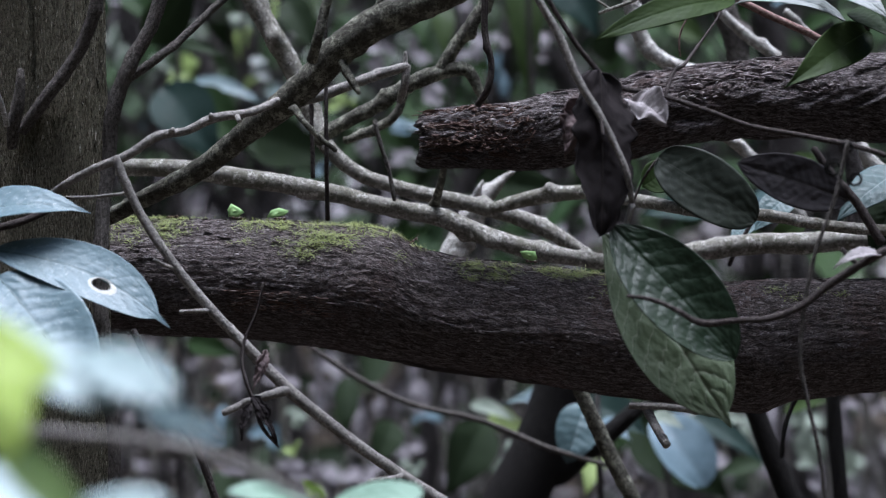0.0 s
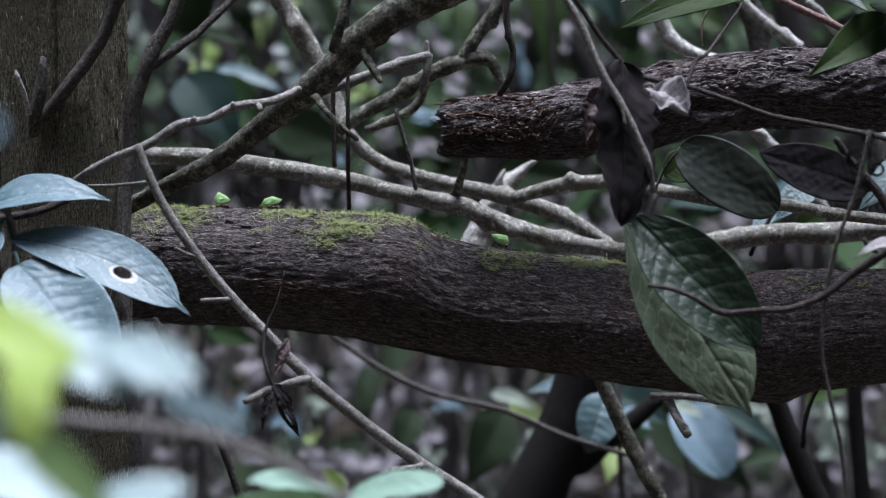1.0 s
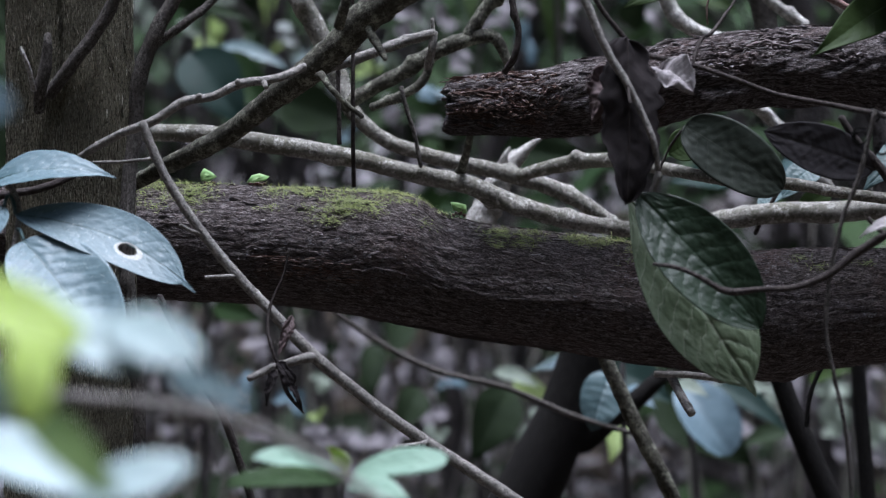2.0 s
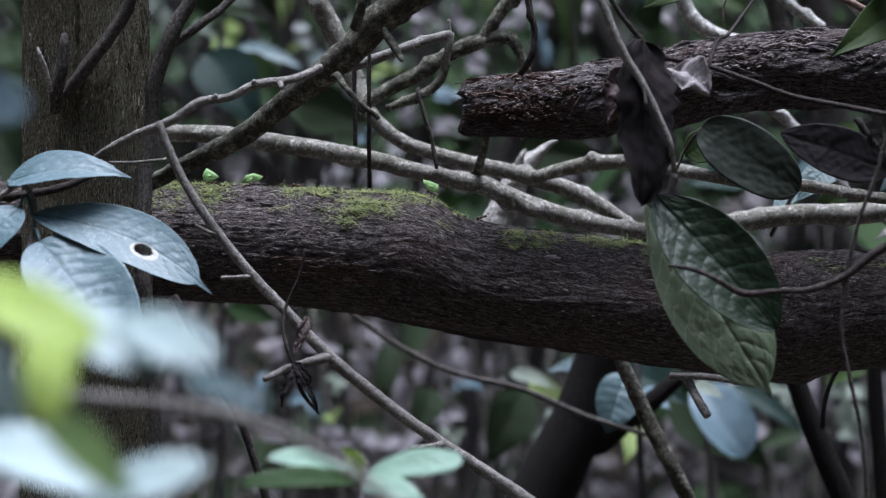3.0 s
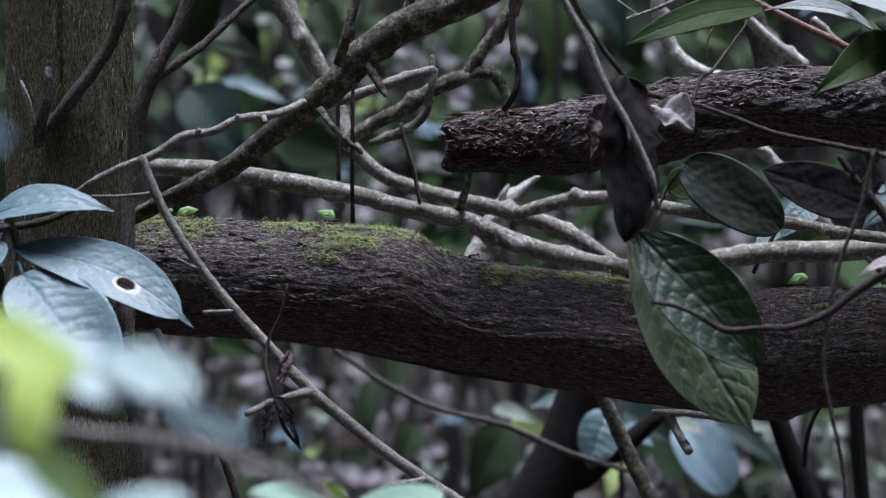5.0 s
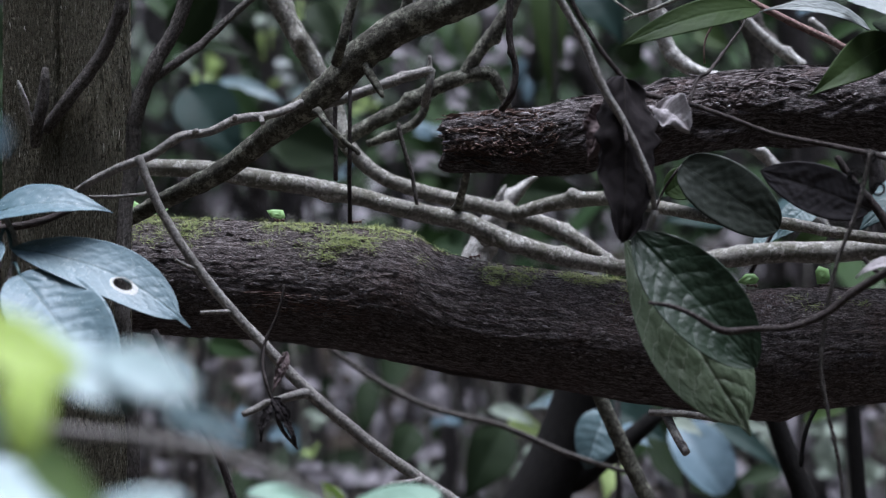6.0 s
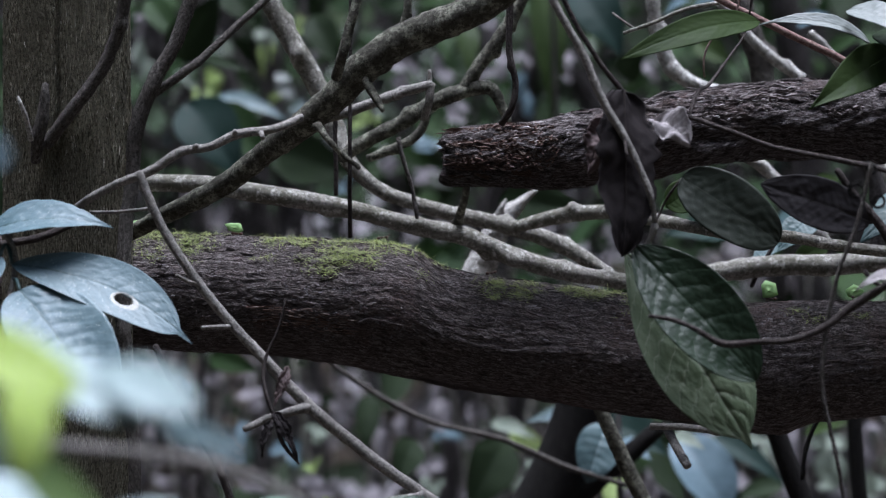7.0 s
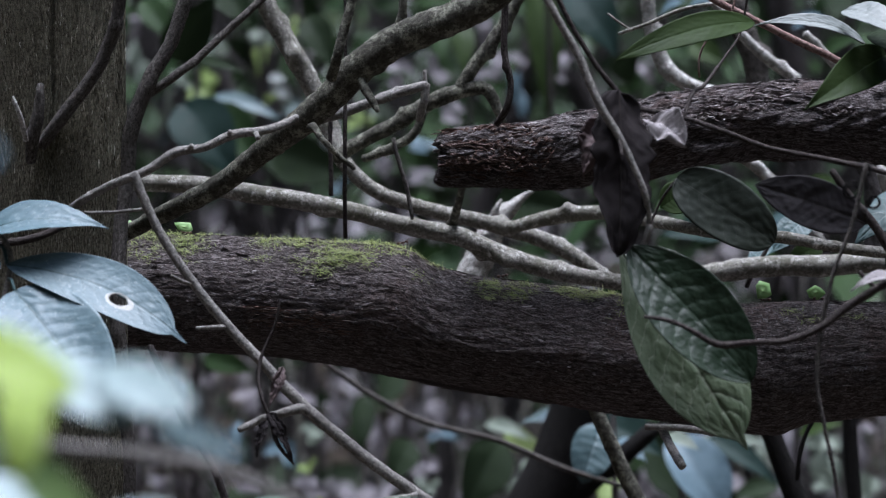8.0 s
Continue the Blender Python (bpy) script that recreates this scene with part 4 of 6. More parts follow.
vine([(0.0277, 2.15, 1.1856, 0.0023), (0.0285, 2.15, 1.0777, 0.0023), (0.0285, 2.15, 1.0468, 0.0023), (0.0331, 2.15, 1.0237, 0.0023), (0.0301, 2.15, 1.0083, 0.0023), (0.024, 2.16, 0.9987, 0.0023)], "thin dark vine with a kinked hanging end", seed=31)
vine([(-0.0813, 2.16, 1.1869, 0.0012), (-0.0802, 2.16, 1.0204, 0.0012), (-0.0798, 2.16, 0.9701, 0.0015), (-0.0794, 2.17, 0.9198, 0.0015)], "straight dark hanging stem", VINE_BARK, seed=32)
vine([(-0.0936, 2.24, 1.0369, 0.0016), (-0.0932, 2.24, 0.9928, 0.0016), (-0.0924, 2.24, 0.9506, 0.0016)], "thin dark hanging stem", VINE_BARK, seed=33)
vine([(-0.049, 2.25, 0.9918, 0.0014), (-0.0456, 2.25, 0.9781, 0.0016), (-0.0393, 2.25, 0.958, 0.0016), (-0.0346, 2.25, 0.9346, 0.0014)], "thin grey stem hanging before the branches", CLIMBER_BARK, seed=34)
vine([(0.0336, 1.95, 1.1031, 0.0024), (0.058, 1.95, 1.0559, 0.0024), (0.0703, 1.95, 1.0339, 0.0026), (0.0853, 1.95, 1.0024, 0.0026), (0.0972, 1.95, 0.9825, 0.0024), (0.107, 1.95, 0.9626, 0.0021), (0.114, 1.95, 0.9451, 0.0021), (0.1174, 1.955, 0.9277, 0.0018)], "slanting brown stem that carries hanging leaves", TWIG_BARK, seed=35, name="stem")
vine([(0.0523, 2, 1.0868, 0.0016), (0.0731, 2, 1.0481, 0.0016), (0.0882, 2, 1.0258, 0.0016), (0.1079, 2, 1.005, 0.0016), (0.1413, 1.99, 0.996, 0.0016), (0.1654, 1.98, 0.987, 0.0016), (0.1902, 1.98, 0.9784, 0.0016), (0.2246, 1.97, 0.971, 0.0016), (0.2551, 1.96, 0.9643, 0.0016), (0.3008, 1.96, 0.9495, 0.0018)], "thin brown vine draped over the broken log", seed=36)
vine([(0.1406, 1.99, 0.9967, 0.0012), (0.1441, 2, 1.0079, 0.0012), (0.1584, 2.05, 1.0216, 0.0012), (0.1738, 2.08, 1.0421, 0.0008), (0.1848, 2.1, 1.0585, 0.0008), (0.1905, 2.1, 1.0886, 0.0008)], "thin curling tendril rising from the vine", seed=37)
vine([(0.1566, 2.08, 1.0271, 0.0007), (0.1559, 2.08, 1.0383, 0.0007), (0.1607, 2.08, 1.0514, 0.0007), (0.173, 2.08, 1.0614, 0.0007), (0.1812, 2.08, 1.0868, 0.0007)], "thin reddish curling tendril above the broken log", RED_BARK, seed=38)
vine([(0.111, 1.9, 0.8717, 0.001), (0.1247, 1.9, 0.8697, 0.0014), (0.1383, 1.9, 0.8642, 0.0015), (0.1553, 1.9, 0.8554, 0.0022), (0.1757, 1.9, 0.8567, 0.0017), (0.1945, 1.9, 0.8578, 0.0019), (0.2166, 1.9, 0.8663, 0.0022), (0.2354, 1.9, 0.8806, 0.0026), (0.2609, 1.9, 0.8952, 0.0027), (0.312, 1.9, 0.9208, 0.0034)], "dark twig crossing before the large leaf", VINE_BARK, seed=39, name="twig")
vine([(0.2439, 1.9, 0.9651, 0.0013), (0.2354, 1.9, 0.9276, 0.0013), (0.2241, 1.9, 0.8969, 0.0013), (0.2183, 1.9, 0.8663, 0.0013), (0.2156, 1.9, 0.8322, 0.0013), (0.2207, 1.9, 0.805, 0.0013), (0.2268, 1.9, 0.7777, 0.0013), (0.2309, 1.9, 0.7437, 0.0013), (0.2371, 1.9, 0.5393, 0.0013), (0.2433, 1.95, 0.0929, 0.0013)], "thin reddish-brown hanging vine", CLIMBER_BARK, seed=40)
vine([(0.2589, 2.3, 0.7932, 0.0016), (0.2519, 2.3, 0.7788, 0.0016), (0.2482, 2.3, 0.7623, 0.0016), (0.247, 2.3, 0.7479, 0.0016)], "thin tendril below the log", DARK_BARK, seed=41)

# curled tendrils on the hanging vine
def tendril(cx, y, cz, turns, size, label, seed):
    pts = []
    for i in range(int(turns * 9) + 1):
        a = i / 9 * 6.28
        q = size * (1 - 0.5 * i / (turns * 9))
        pts.append((cx + q * math.cos(a + seed), y + 0.002 * i / 9, cz + q * math.sin(a + seed), 0.0008))
    tagged(part("tendril", tube(pts, 8, 0.002, 0.1, 0.1, 0, seed), DARK_BARK), label, "tendril")


for px, pz, n, q, sd in ((0.2361, 0.9492, 1.6, 0.0055, 1), (0.2494, 0.9426, 1.2, 0.0045, 3), (0.2443, 0.9619, 1.0, 0.0035, 5)):
    tendril(px, 1.905, pz, n, q, "dark curled tendril clinging to the vine", sd)

# pale branches at the upper end of the broken log
branch("branch", [(0.1398, 2.43, 1.1313, 0.0052), (0.1485, 2.43, 1.0747, 0.0057), (0.1586, 2.43, 1.0538, 0.0061), (0.1812, 2.43, 1.0407, 0.0052), (0.203, 2.43, 1.0355, 0.0048)], BLEACHED_BARK, "pale smooth branch curving down behind the broken log", seed=51)
branch("branch", [(0.2105, 2.52, 1.1399, 0.0086), (0.225, 2.52, 1.0924, 0.009), (0.2354, 2.52, 1.0586, 0.009), (0.2399, 2.52, 1.0269, 0.009)], CLIMBER_BARK, "grey upright branch behind the broken log", seed=52)
branch("branch", [(0.1935, 2.42, 1.1043, 0.0035), (0.2195, 2.42, 1.0757, 0.0039), (0.2369, 2.42, 1.0609, 0.0043), (0.2577, 2.42, 1.0471, 0.0043)], BLEACHED_BARK, "pale slanting branch behind the broken log", seed=53)
branch("branch", [(0.1429, 2.12, 1.098, 0.0019), (0.1676, 2.12, 1.0828, 0.0023), (0.1942, 2.12, 1.0695, 0.0025), (0.2246, 2.12, 1.0547, 0.0025), (0.2455, 2.12, 1.0456, 0.0025), (0.2645, 2.12, 1.0353, 0.0023)], RED_BARK, "reddish smooth stem above the broken log", seed=54)
branch("twig", [(0.1088, 2.2, 1.0645, 0.0012), (0.1286, 2.2, 1.0716, 0.0014), (0.1522, 2.2, 1.0818, 0.0014), (0.1838, 2.2, 1.0881, 0.0016), (0.2429, 2.2, 1.1094, 0.002)], PALE_BARK, "thin pale twig above the broken log", [
    ("side_twig", [(0.1167, 2.2, 1.0676, 0.001), (0.1096, 2.2, 1.0723, 0.0008), (0.101, 2.2, 1.0787, 0.0008)]),
], category="twig", seed=59, seg=10)
branch("branch", [(0.2607, 2.4, 1.0811, 0.003), (0.2736, 2.4, 1.0682, 0.0034), (0.2908, 2.4, 1.051, 0.0039)], BLEACHED_BARK, "short pale branch above the broken log", seed=55)
branch("branch", [(0.2134, 2.4, 0.9865, 0.0043), (0.2285, 2.4, 0.9757, 0.0047), (0.2521, 2.4, 0.9478, 0.0047), (0.2758, 2.4, 0.9198, 0.0043)], BLEACHED_BARK, "pale branch slanting below the broken log", seed=56)
branch("branch", [(0.2961, 2.34, 0.9864, 0.0059), (0.3054, 2.34, 0.9591, 0.0063), (0.3062, 2.34, 0.9298, 0.0063), (0.3045, 2.34, 0.9004, 0.0059)], STEM_BARK, "short grey upright branch between the logs", seed=57)
branch("branch", [(0.3102, 2.4, 0.9865, 0.0056), (0.3274, 2.4, 0.965, 0.006), (0.3511, 2.4, 0.9435, 0.006)], BLEACHED_BARK, "pale branch below the broken log", seed=58)

# below the log
branch("branch", [(0.0973, 2.35, 0.8077, 0.0055), (0.1057, 2.35, 0.7867, 0.0055), (0.1171, 2.35, 0.7635, 0.0059), (0.131, 2.35, 0.734, 0.0059), (0.1458, 2.35, 0.7066, 0.0059), (0.2005, 2.4, 0.5304, 0.0065), (0.265, 2.4, -0.0289, 0.0069)], MOSS_BARK, "mossy stem rising from below behind the log", seed=61, knots=5, crook=0.1)
branch("twig", [(0.1404, 2.2, 0.7919, 0.0032), (0.1456, 2.19, 0.7807, 0.0031), (0.154, 2.17, 0.765, 0.0031)], TWIG_BARK, "cut twig end below the log", category="twig", seed=62, knots=0)
branch("twig", [(0.1294, 2.18, 0.7914, 0.0023), (0.1502, 2.17, 0.7915, 0.0023), (0.1774, 2.17, 0.7887, 0.0023)], TWIG_BARK, "dry twig stuck under the log", category="twig", seed=63)
# bough and stems below take their shade from the dark bark colour
branch("dark_bough", [(0.1094, 2.7, 0.823, 0.0203), (0.0973, 2.7, 0.7746, 0.0213), (0.0852, 2.7, 0.7359, 0.0232), (0.0634, 2.7, 0.6875, 0.0266), (0.0319, 2.7, 0.6246, 0.029), (-0.0407, 2.7, 0.0486, 0.0339)], DARK_BARK, "thick bough behind the log, shade put into its black-brown colour", [
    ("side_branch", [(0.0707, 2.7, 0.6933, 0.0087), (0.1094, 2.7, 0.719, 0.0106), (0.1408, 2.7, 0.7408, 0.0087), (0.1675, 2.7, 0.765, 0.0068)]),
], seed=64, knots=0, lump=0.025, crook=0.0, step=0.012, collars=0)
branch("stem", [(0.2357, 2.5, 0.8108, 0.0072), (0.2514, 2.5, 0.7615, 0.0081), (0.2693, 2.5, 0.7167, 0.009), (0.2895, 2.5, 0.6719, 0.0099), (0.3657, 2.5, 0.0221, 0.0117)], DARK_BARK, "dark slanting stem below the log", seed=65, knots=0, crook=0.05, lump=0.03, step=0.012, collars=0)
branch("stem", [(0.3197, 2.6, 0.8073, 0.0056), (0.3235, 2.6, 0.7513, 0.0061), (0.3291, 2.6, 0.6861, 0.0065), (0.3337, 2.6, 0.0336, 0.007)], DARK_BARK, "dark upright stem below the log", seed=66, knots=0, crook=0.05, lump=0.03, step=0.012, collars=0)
branch("twig", [(-0.1114, 2.6, 0.8212, 0.0019), (-0.0764, 2.6, 0.797, 0.0023), (-0.0298, 2.6, 0.7737, 0.0023), (0.0308, 2.6, 0.7583, 0.0023), (0.0937, 2.6, 0.7336, 0.0023), (0.1473, 2.6, 0.7187, 0.0019)], CLIMBER_BARK, "thin curved twig behind the log", category="twig", seed=67)
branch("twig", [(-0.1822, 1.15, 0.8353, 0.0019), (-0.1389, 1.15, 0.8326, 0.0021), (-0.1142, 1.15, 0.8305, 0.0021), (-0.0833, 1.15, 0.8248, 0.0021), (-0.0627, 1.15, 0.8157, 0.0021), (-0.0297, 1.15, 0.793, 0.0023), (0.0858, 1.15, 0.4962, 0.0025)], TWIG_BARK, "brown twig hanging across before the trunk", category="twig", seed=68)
branch("stem", [(-0.2063, 2.1, 0.8458, 0.0023), (-0.1965, 2.1, 0.8251, 0.0023), (-0.1822, 2.1, 0.795, 0.0026), (-0.1653, 2.1, 0.7686, 0.0026), (-0.1521, 2.1, 0.7347, 0.0026), (-0.1069, 2.1, 0.5013, 0.003), (-0.0709, 2.15, 0.1064, 0.0035)], VINE_BARK, "thin dark stem leaning by the trunk", seed=69)


# ---- leaves near the logs ----


def sprig(name, stem_pts, mat, label, leaves, category="sprig", seed=1):
    """A leafy shoot: stem and leaves (keywords of leaf())."""
    ob = part(name, tube(stem_pts, 10, 0.004, 0.08, 0.15, 1, seed), mat)
    tagged(ob, label, category)
    for i, kw in enumerate(leaves):
        leaf(ob, seed=seed + i, **kw)
    return ob


# the waxy leaves before the trunk
sprig("leafy_sprig", [(-0.3244, 1.98, 0.8897, 0.0018), (-0.2996, 1.98, 0.9146, 0.0018), (-0.2925, 1.98, 0.9188, 0.0018), (-0.2829, 1.975, 0.9057, 0.0021), (-0.2825, 1.97, 0.8898, 0.0018), (-0.2888, 1.96, 0.8652, 0.0018)], TWIG_BARK, "sprig of waxy blue-green leaves, one with an eaten hole", [
    dict(base=(-0.301, 1.985, 0.9199), tip=(-0.2198, 1.965, 0.9225), normal=(0.05, -0.62, 0.9), width=0.0369, mat=LEAF_BLUE, quilt=0.00018, bend=0.10, fold=0.15, stalk=(-0.2996, 1.98, 0.9146)),
    dict(base=(-0.2838, 1.97, 0.8993), tip=(-0.1672, 1.93, 0.854), normal=(0.15, -0.85, 0.60), width=0.0400, mat=LEAF_BLUE, quilt=0.00018, crinkle=0.0002, wave=0.02, droop=0.012, bend=0.04, fold=0.12, sweep=0.065, tail=0.72, head=0.85, drip=0.08, stalk=(-0.2879, 1.978, 0.911), nu=160, nv=40, hole=(0.61, -0.20, 0.050, 0.22), label="waxy leaf with a pale-rimmed hole"),
    dict(base=(-0.2765, 1.955, 0.8832), tip=(-0.2152, 1.9, 0.8118), normal=(0.2, -0.85, 0.55), width=0.0600, mat=LEAF_BLUE, veins=11, quilt=0.0005, bend=0.05, fold=0.22, tail=0.7, head=0.6, nu=90, nv=20, stalk=(-0.2825, 1.97, 0.8898)),
    dict(base=(-0.291, 1.97, 0.9039), tip=(-0.3195, 1.95, 0.8584), normal=(-0.3, -0.7, 0.7), width=0.0351, mat=LEAF_BLUE, quilt=0.00018, bend=0.1, fold=0.12, stalk=(-0.2886, 1.978, 0.911)),
], seed=71)

# the large hanging leaves
sprig("hanging_sprig", [(0.1174, 1.955, 0.9277, 0.0025), (0.1149, 1.955, 0.9196, 0.0021), (0.1128, 1.955, 0.9137, 0.0018)], TWIG_BARK, "hanging sprig with a glossy dark leaf and a larger quilted leaf", [
    dict(base=(0.0994, 1.975, 0.9115), tip=(0.1772, 1.935, 0.7906), normal=(-0.15, -1.0, 0.55), width=0.0580, mat=LEAF_PALE, bend=0.02, fold=0.10, tail=0.85, head=1.25, drip=0.05, veins=11, nu=150, nv=32, quilt=0.0006, rib_mat=LEAF_PALE, rib=0.0012, label="large quilted green leaf with raised veins"),
    dict(base=(0.1047, 1.955, 0.9142), tip=(0.1785, 1.925, 0.8325), normal=(0.10, -1.0, 0.18), width=0.0510, mat=LEAF_GLOSSY, bend=0.03, fold=0.32, tail=0.75, head=0.85, veins=9, nu=130, nv=28, quilt=0.00035, rib=0.0010, label="large glossy dark green leaf"),
], seed=75)
sprig("dead_leaf_cluster", [(0.0972, 1.95, 0.9825, 0.0014), (0.0983, 1.945, 0.9753, 0.001), (0.0988, 1.94, 0.9699, 0.001)], VINE_BARK, "withered dark leaves caught on the stem", [
    dict(base=(0.0977, 1.965, 1.0121), tip=(0.098, 1.945, 0.9085), normal=(0.35, -1.0, 0.0), width=0.0390, mat=LEAF_DEAD, bend=0.03, fold=0.35, wave=0.24, tail=0.6, head=0.42, ragged=0.3, crinkle=0.0008),
    dict(base=(0.0918, 1.985, 0.9936), tip=(0.0762, 1.975, 0.9576), normal=(-0.35, -1.0, 0.3), width=0.0190, mat=LEAF_RUSSET, bend=0.1, fold=0.5, wave=0.3, ragged=0.3, crinkle=0.0012, label="curled russet dead leaf"),
    dict(base=(0.1192, 1.99, 0.9906), tip=(0.1393, 1.97, 0.9783), normal=(0.0, -0.8, 0.6), width=0.0215, mat=LEAF_CURLED, bend=0.22, fold=0.5, wave=0.35, tail=0.6, head=0.5, ragged=0.15, crinkle=0.0006, label="curled pale dead leaf"),
], seed=80, category="dead leaves")

# leaves to the side, under and over the broken log
sprig("leafy_twig", [(0.2782, 2, 0.9039, 0.0032), (0.2603, 2, 0.9326, 0.0029), (0.2442, 2, 0.9506, 0.0025), (0.2352, 2, 0.9642, 0.0022)], VINE_BARK, "twig with a withered grey leaf", [
    dict(base=(0.2567, 2, 0.9308), tip=(0.1859, 1.99, 0.9546), normal=(0.1, -1.0, 0.1), width=0.0328, mat=LEAF_GREYDEAD, bend=0.05, fold=0.12, tail=0.9, label="withered grey leaf", stalk=(0.261, 2, 0.929)),
], seed=83)
sprig("leafy_twig", [(0.1180, 2.06, 0.9050, 0.0010), (0.1240, 2.06, 0.9300, 0.0009), (0.1300, 2.06, 0.9440, 0.0009), (0.1345, 2.05, 0.9518, 0.0009), (0.14, 2.05, 0.9592, 0.0008)], VINE_BARK, "twig with dark shade leaves under the broken log", [
    dict(base=(0.1393, 2.04, 0.9596), tip=(0.2016, 2.03, 0.9178), normal=(0.15, -1.0, 0.05), width=0.0408, mat=LEAF_OLIVE, bend=0.06, fold=0.12, tail=0.55, head=0.5, veins=8, quilt=0.00015, rib=0),
    dict(base=(0.132, 2.08, 0.9414), tip=(0.1615, 2.09, 0.9584), normal=(0.0, -1.0, 0.2), width=0.0224, mat=LEAF_GREEN, crinkle=0.00015, quilt=0.0002, bend=0.05, fold=0.15),
], seed=85)
sprig("leafy_twig", [(0.2999, 2.05, 1.0841, 0.0029), (0.2778, 2.05, 1.0474, 0.0026), (0.2686, 2.05, 1.0363, 0.0022)], VINE_BARK, "leafy twig with fresh green leaves above the broken log", [
    dict(base=(0.2771, 2.05, 1.0418), tip=(0.2164, 2.0, 1.0019), normal=(0.4, -0.8, 0.5), width=0.0290, mat=LEAF_GREEN, crinkle=0.00015, quilt=0.0002, bend=0.08, fold=0.2, stalk=(0.2741, 2.05, 1.04)),
    dict(base=(0.1896, 2.05, 1.0613), tip=(0.0975, 2, 1.033), normal=(0.1, -0.9, 0.4), width=0.021, mat=LEAF_GREEN, crinkle=0.00015, quilt=0.0002, bend=0.12, fold=0.2, tail=1.0, label="green leaf lit from above"),
    dict(base=(0.2613, 2.05, 1.0488), tip=(0.1868, 2.02, 1.0575), normal=(0.1, -0.7, 0.8), width=0.0167, mat=LEAF_ASHEN, bend=0.12, fold=0.2),
    dict(base=(0.2741, 2.05, 1.0584), tip=(0.289, 2, 1.0312), normal=(-0.1, -1.0, 0.3), width=0.0328, mat=LEAF_SHADE, bend=0.1, fold=0.2),
    dict(base=(0.2472, 2.04, 1.0693), tip=(0.2836, 2, 1.0459), normal=(-0.1, -0.7, 0.9), width=0.0255, mat=LEAF_ASHEN, bend=0.1, fold=0.2, label="pale faded leaf"),
], seed=88)
sprig("leafy_twig", [(0.3453, 2.25, 0.9004, 0.0024), (0.3291, 2.25, 0.9165, 0.002), (0.317, 2.25, 0.9246, 0.002)], VINE_BARK, "leafy twig with a sky-tinted leaf and a dark leaf", [
    dict(base=(0.3291, 2.25, 0.9569), tip=(0.2762, 2.22, 0.9183), normal=(-0.2, -0.8, 0.8), width=0.0341, mat=LEAF_BACKBLUE, bend=0.06, fold=0.12),
    dict(base=(0.3265, 2.26, 0.945), tip=(0.3036, 2.24, 0.8884), normal=(-0.2, -0.9, 0.4), width=0.0281, mat=LEAF_SHADE, bend=0.06, fold=0.12),
], seed=92)
sprig("leafy_twig", [(0.2086, 2.3, 0.888, 0.0016), (0.2169, 2.3, 0.9045, 0.0016), (0.2251, 2.3, 0.919, 0.0016)], VINE_BARK, "small twig with bluish leaves behind the branches", [
    dict(base=(0.2584, 2.34, 0.9403), tip=(0.225, 2.32, 0.9108), normal=(0.0, -0.8, 0.8), width=0.0251, mat=LEAF_BACKBLUE, bend=0.06, fold=0.1),
    dict(base=(0.2271, 2.32, 0.9191), tip=(0.2086, 2.3, 0.9045), normal=(0.0, -0.8, 0.8), width=0.0149, mat=LEAF_BACKBLUE, bend=0.06, fold=0.1),
    dict(base=(0.2712, 2.36, 0.9216), tip=(0.2395, 2.36, 0.9025), normal=(0.0, -1.0, 0.2), width=0.0169, mat=LEAF_GREEN, crinkle=0.00015, quilt=0.0002, bend=0.06, fold=0.1),
], seed=95)
sprig("bract", [(0.2405, 1.9, 0.9003, 0.0014), (0.2473, 1.9, 0.8928, 0.0014), (0.2541, 1.9, 0.8908, 0.001)], VINE_BARK, "small pale dry leaf on the dark twig", [
    dict(base=(0.2643, 1.9, 0.8963), tip=(0.2341, 1.89, 0.8885), normal=(0.0, -0.6, 0.9), width=0.0102, mat=LEAF_CURLED, bend=0.15, fold=0.3),
], seed=97)
# the shrivelled leaf on the slanting twig
sprig("shrivelled_leaf", [(-0.114, 2.0, 0.8788, 0.0007), (-0.1181, 2.0, 0.8601, 0.0009), (-0.1258, 2.0, 0.8421, 0.0011), (-0.1271, 1.995, 0.8279, 0.0011), (-0.1237, 1.99, 0.8146, 0.0011), (-0.1197, 1.99, 0.8047, 0.0012), (-0.1134, 1.985, 0.7872, 0.0014), (-0.1033, 1.985, 0.7752, 0.0007)], VINE_BARK, "shrivelled black leaf dangling from a thin stalk", [
    dict(base=(-0.1204, 1.99, 0.8068), tip=(-0.1041, 1.985, 0.7759), normal=(0.5, -1.0, 0.1), width=0.0075, mat=LEAF_DEAD, bend=0.1, fold=0.6, wave=0.4, crinkle=0.0007, ragged=0.5, tail=1.2, head=0.5),
    dict(base=(-0.1208, 1.985, 0.8024), tip=(-0.1266, 1.98, 0.7795), normal=(-0.4, -1.0, 0.1), width=0.0060, mat=LEAF_DEAD, bend=0.1, fold=0.6, wave=0.4, crinkle=0.0007, ragged=0.5),
    dict(base=(-0.1121, 2.0, 0.8358), tip=(-0.1205, 1.99, 0.8104), normal=(0.3, -1.0, 0.3), width=0.0070, mat=LEAF_RUSSET, bend=0.1, fold=0.6, wave=0.4, crinkle=0.0007, ragged=0.5, label="papery brown shred of dead leaf"),
], seed=99, category="dead leaf")

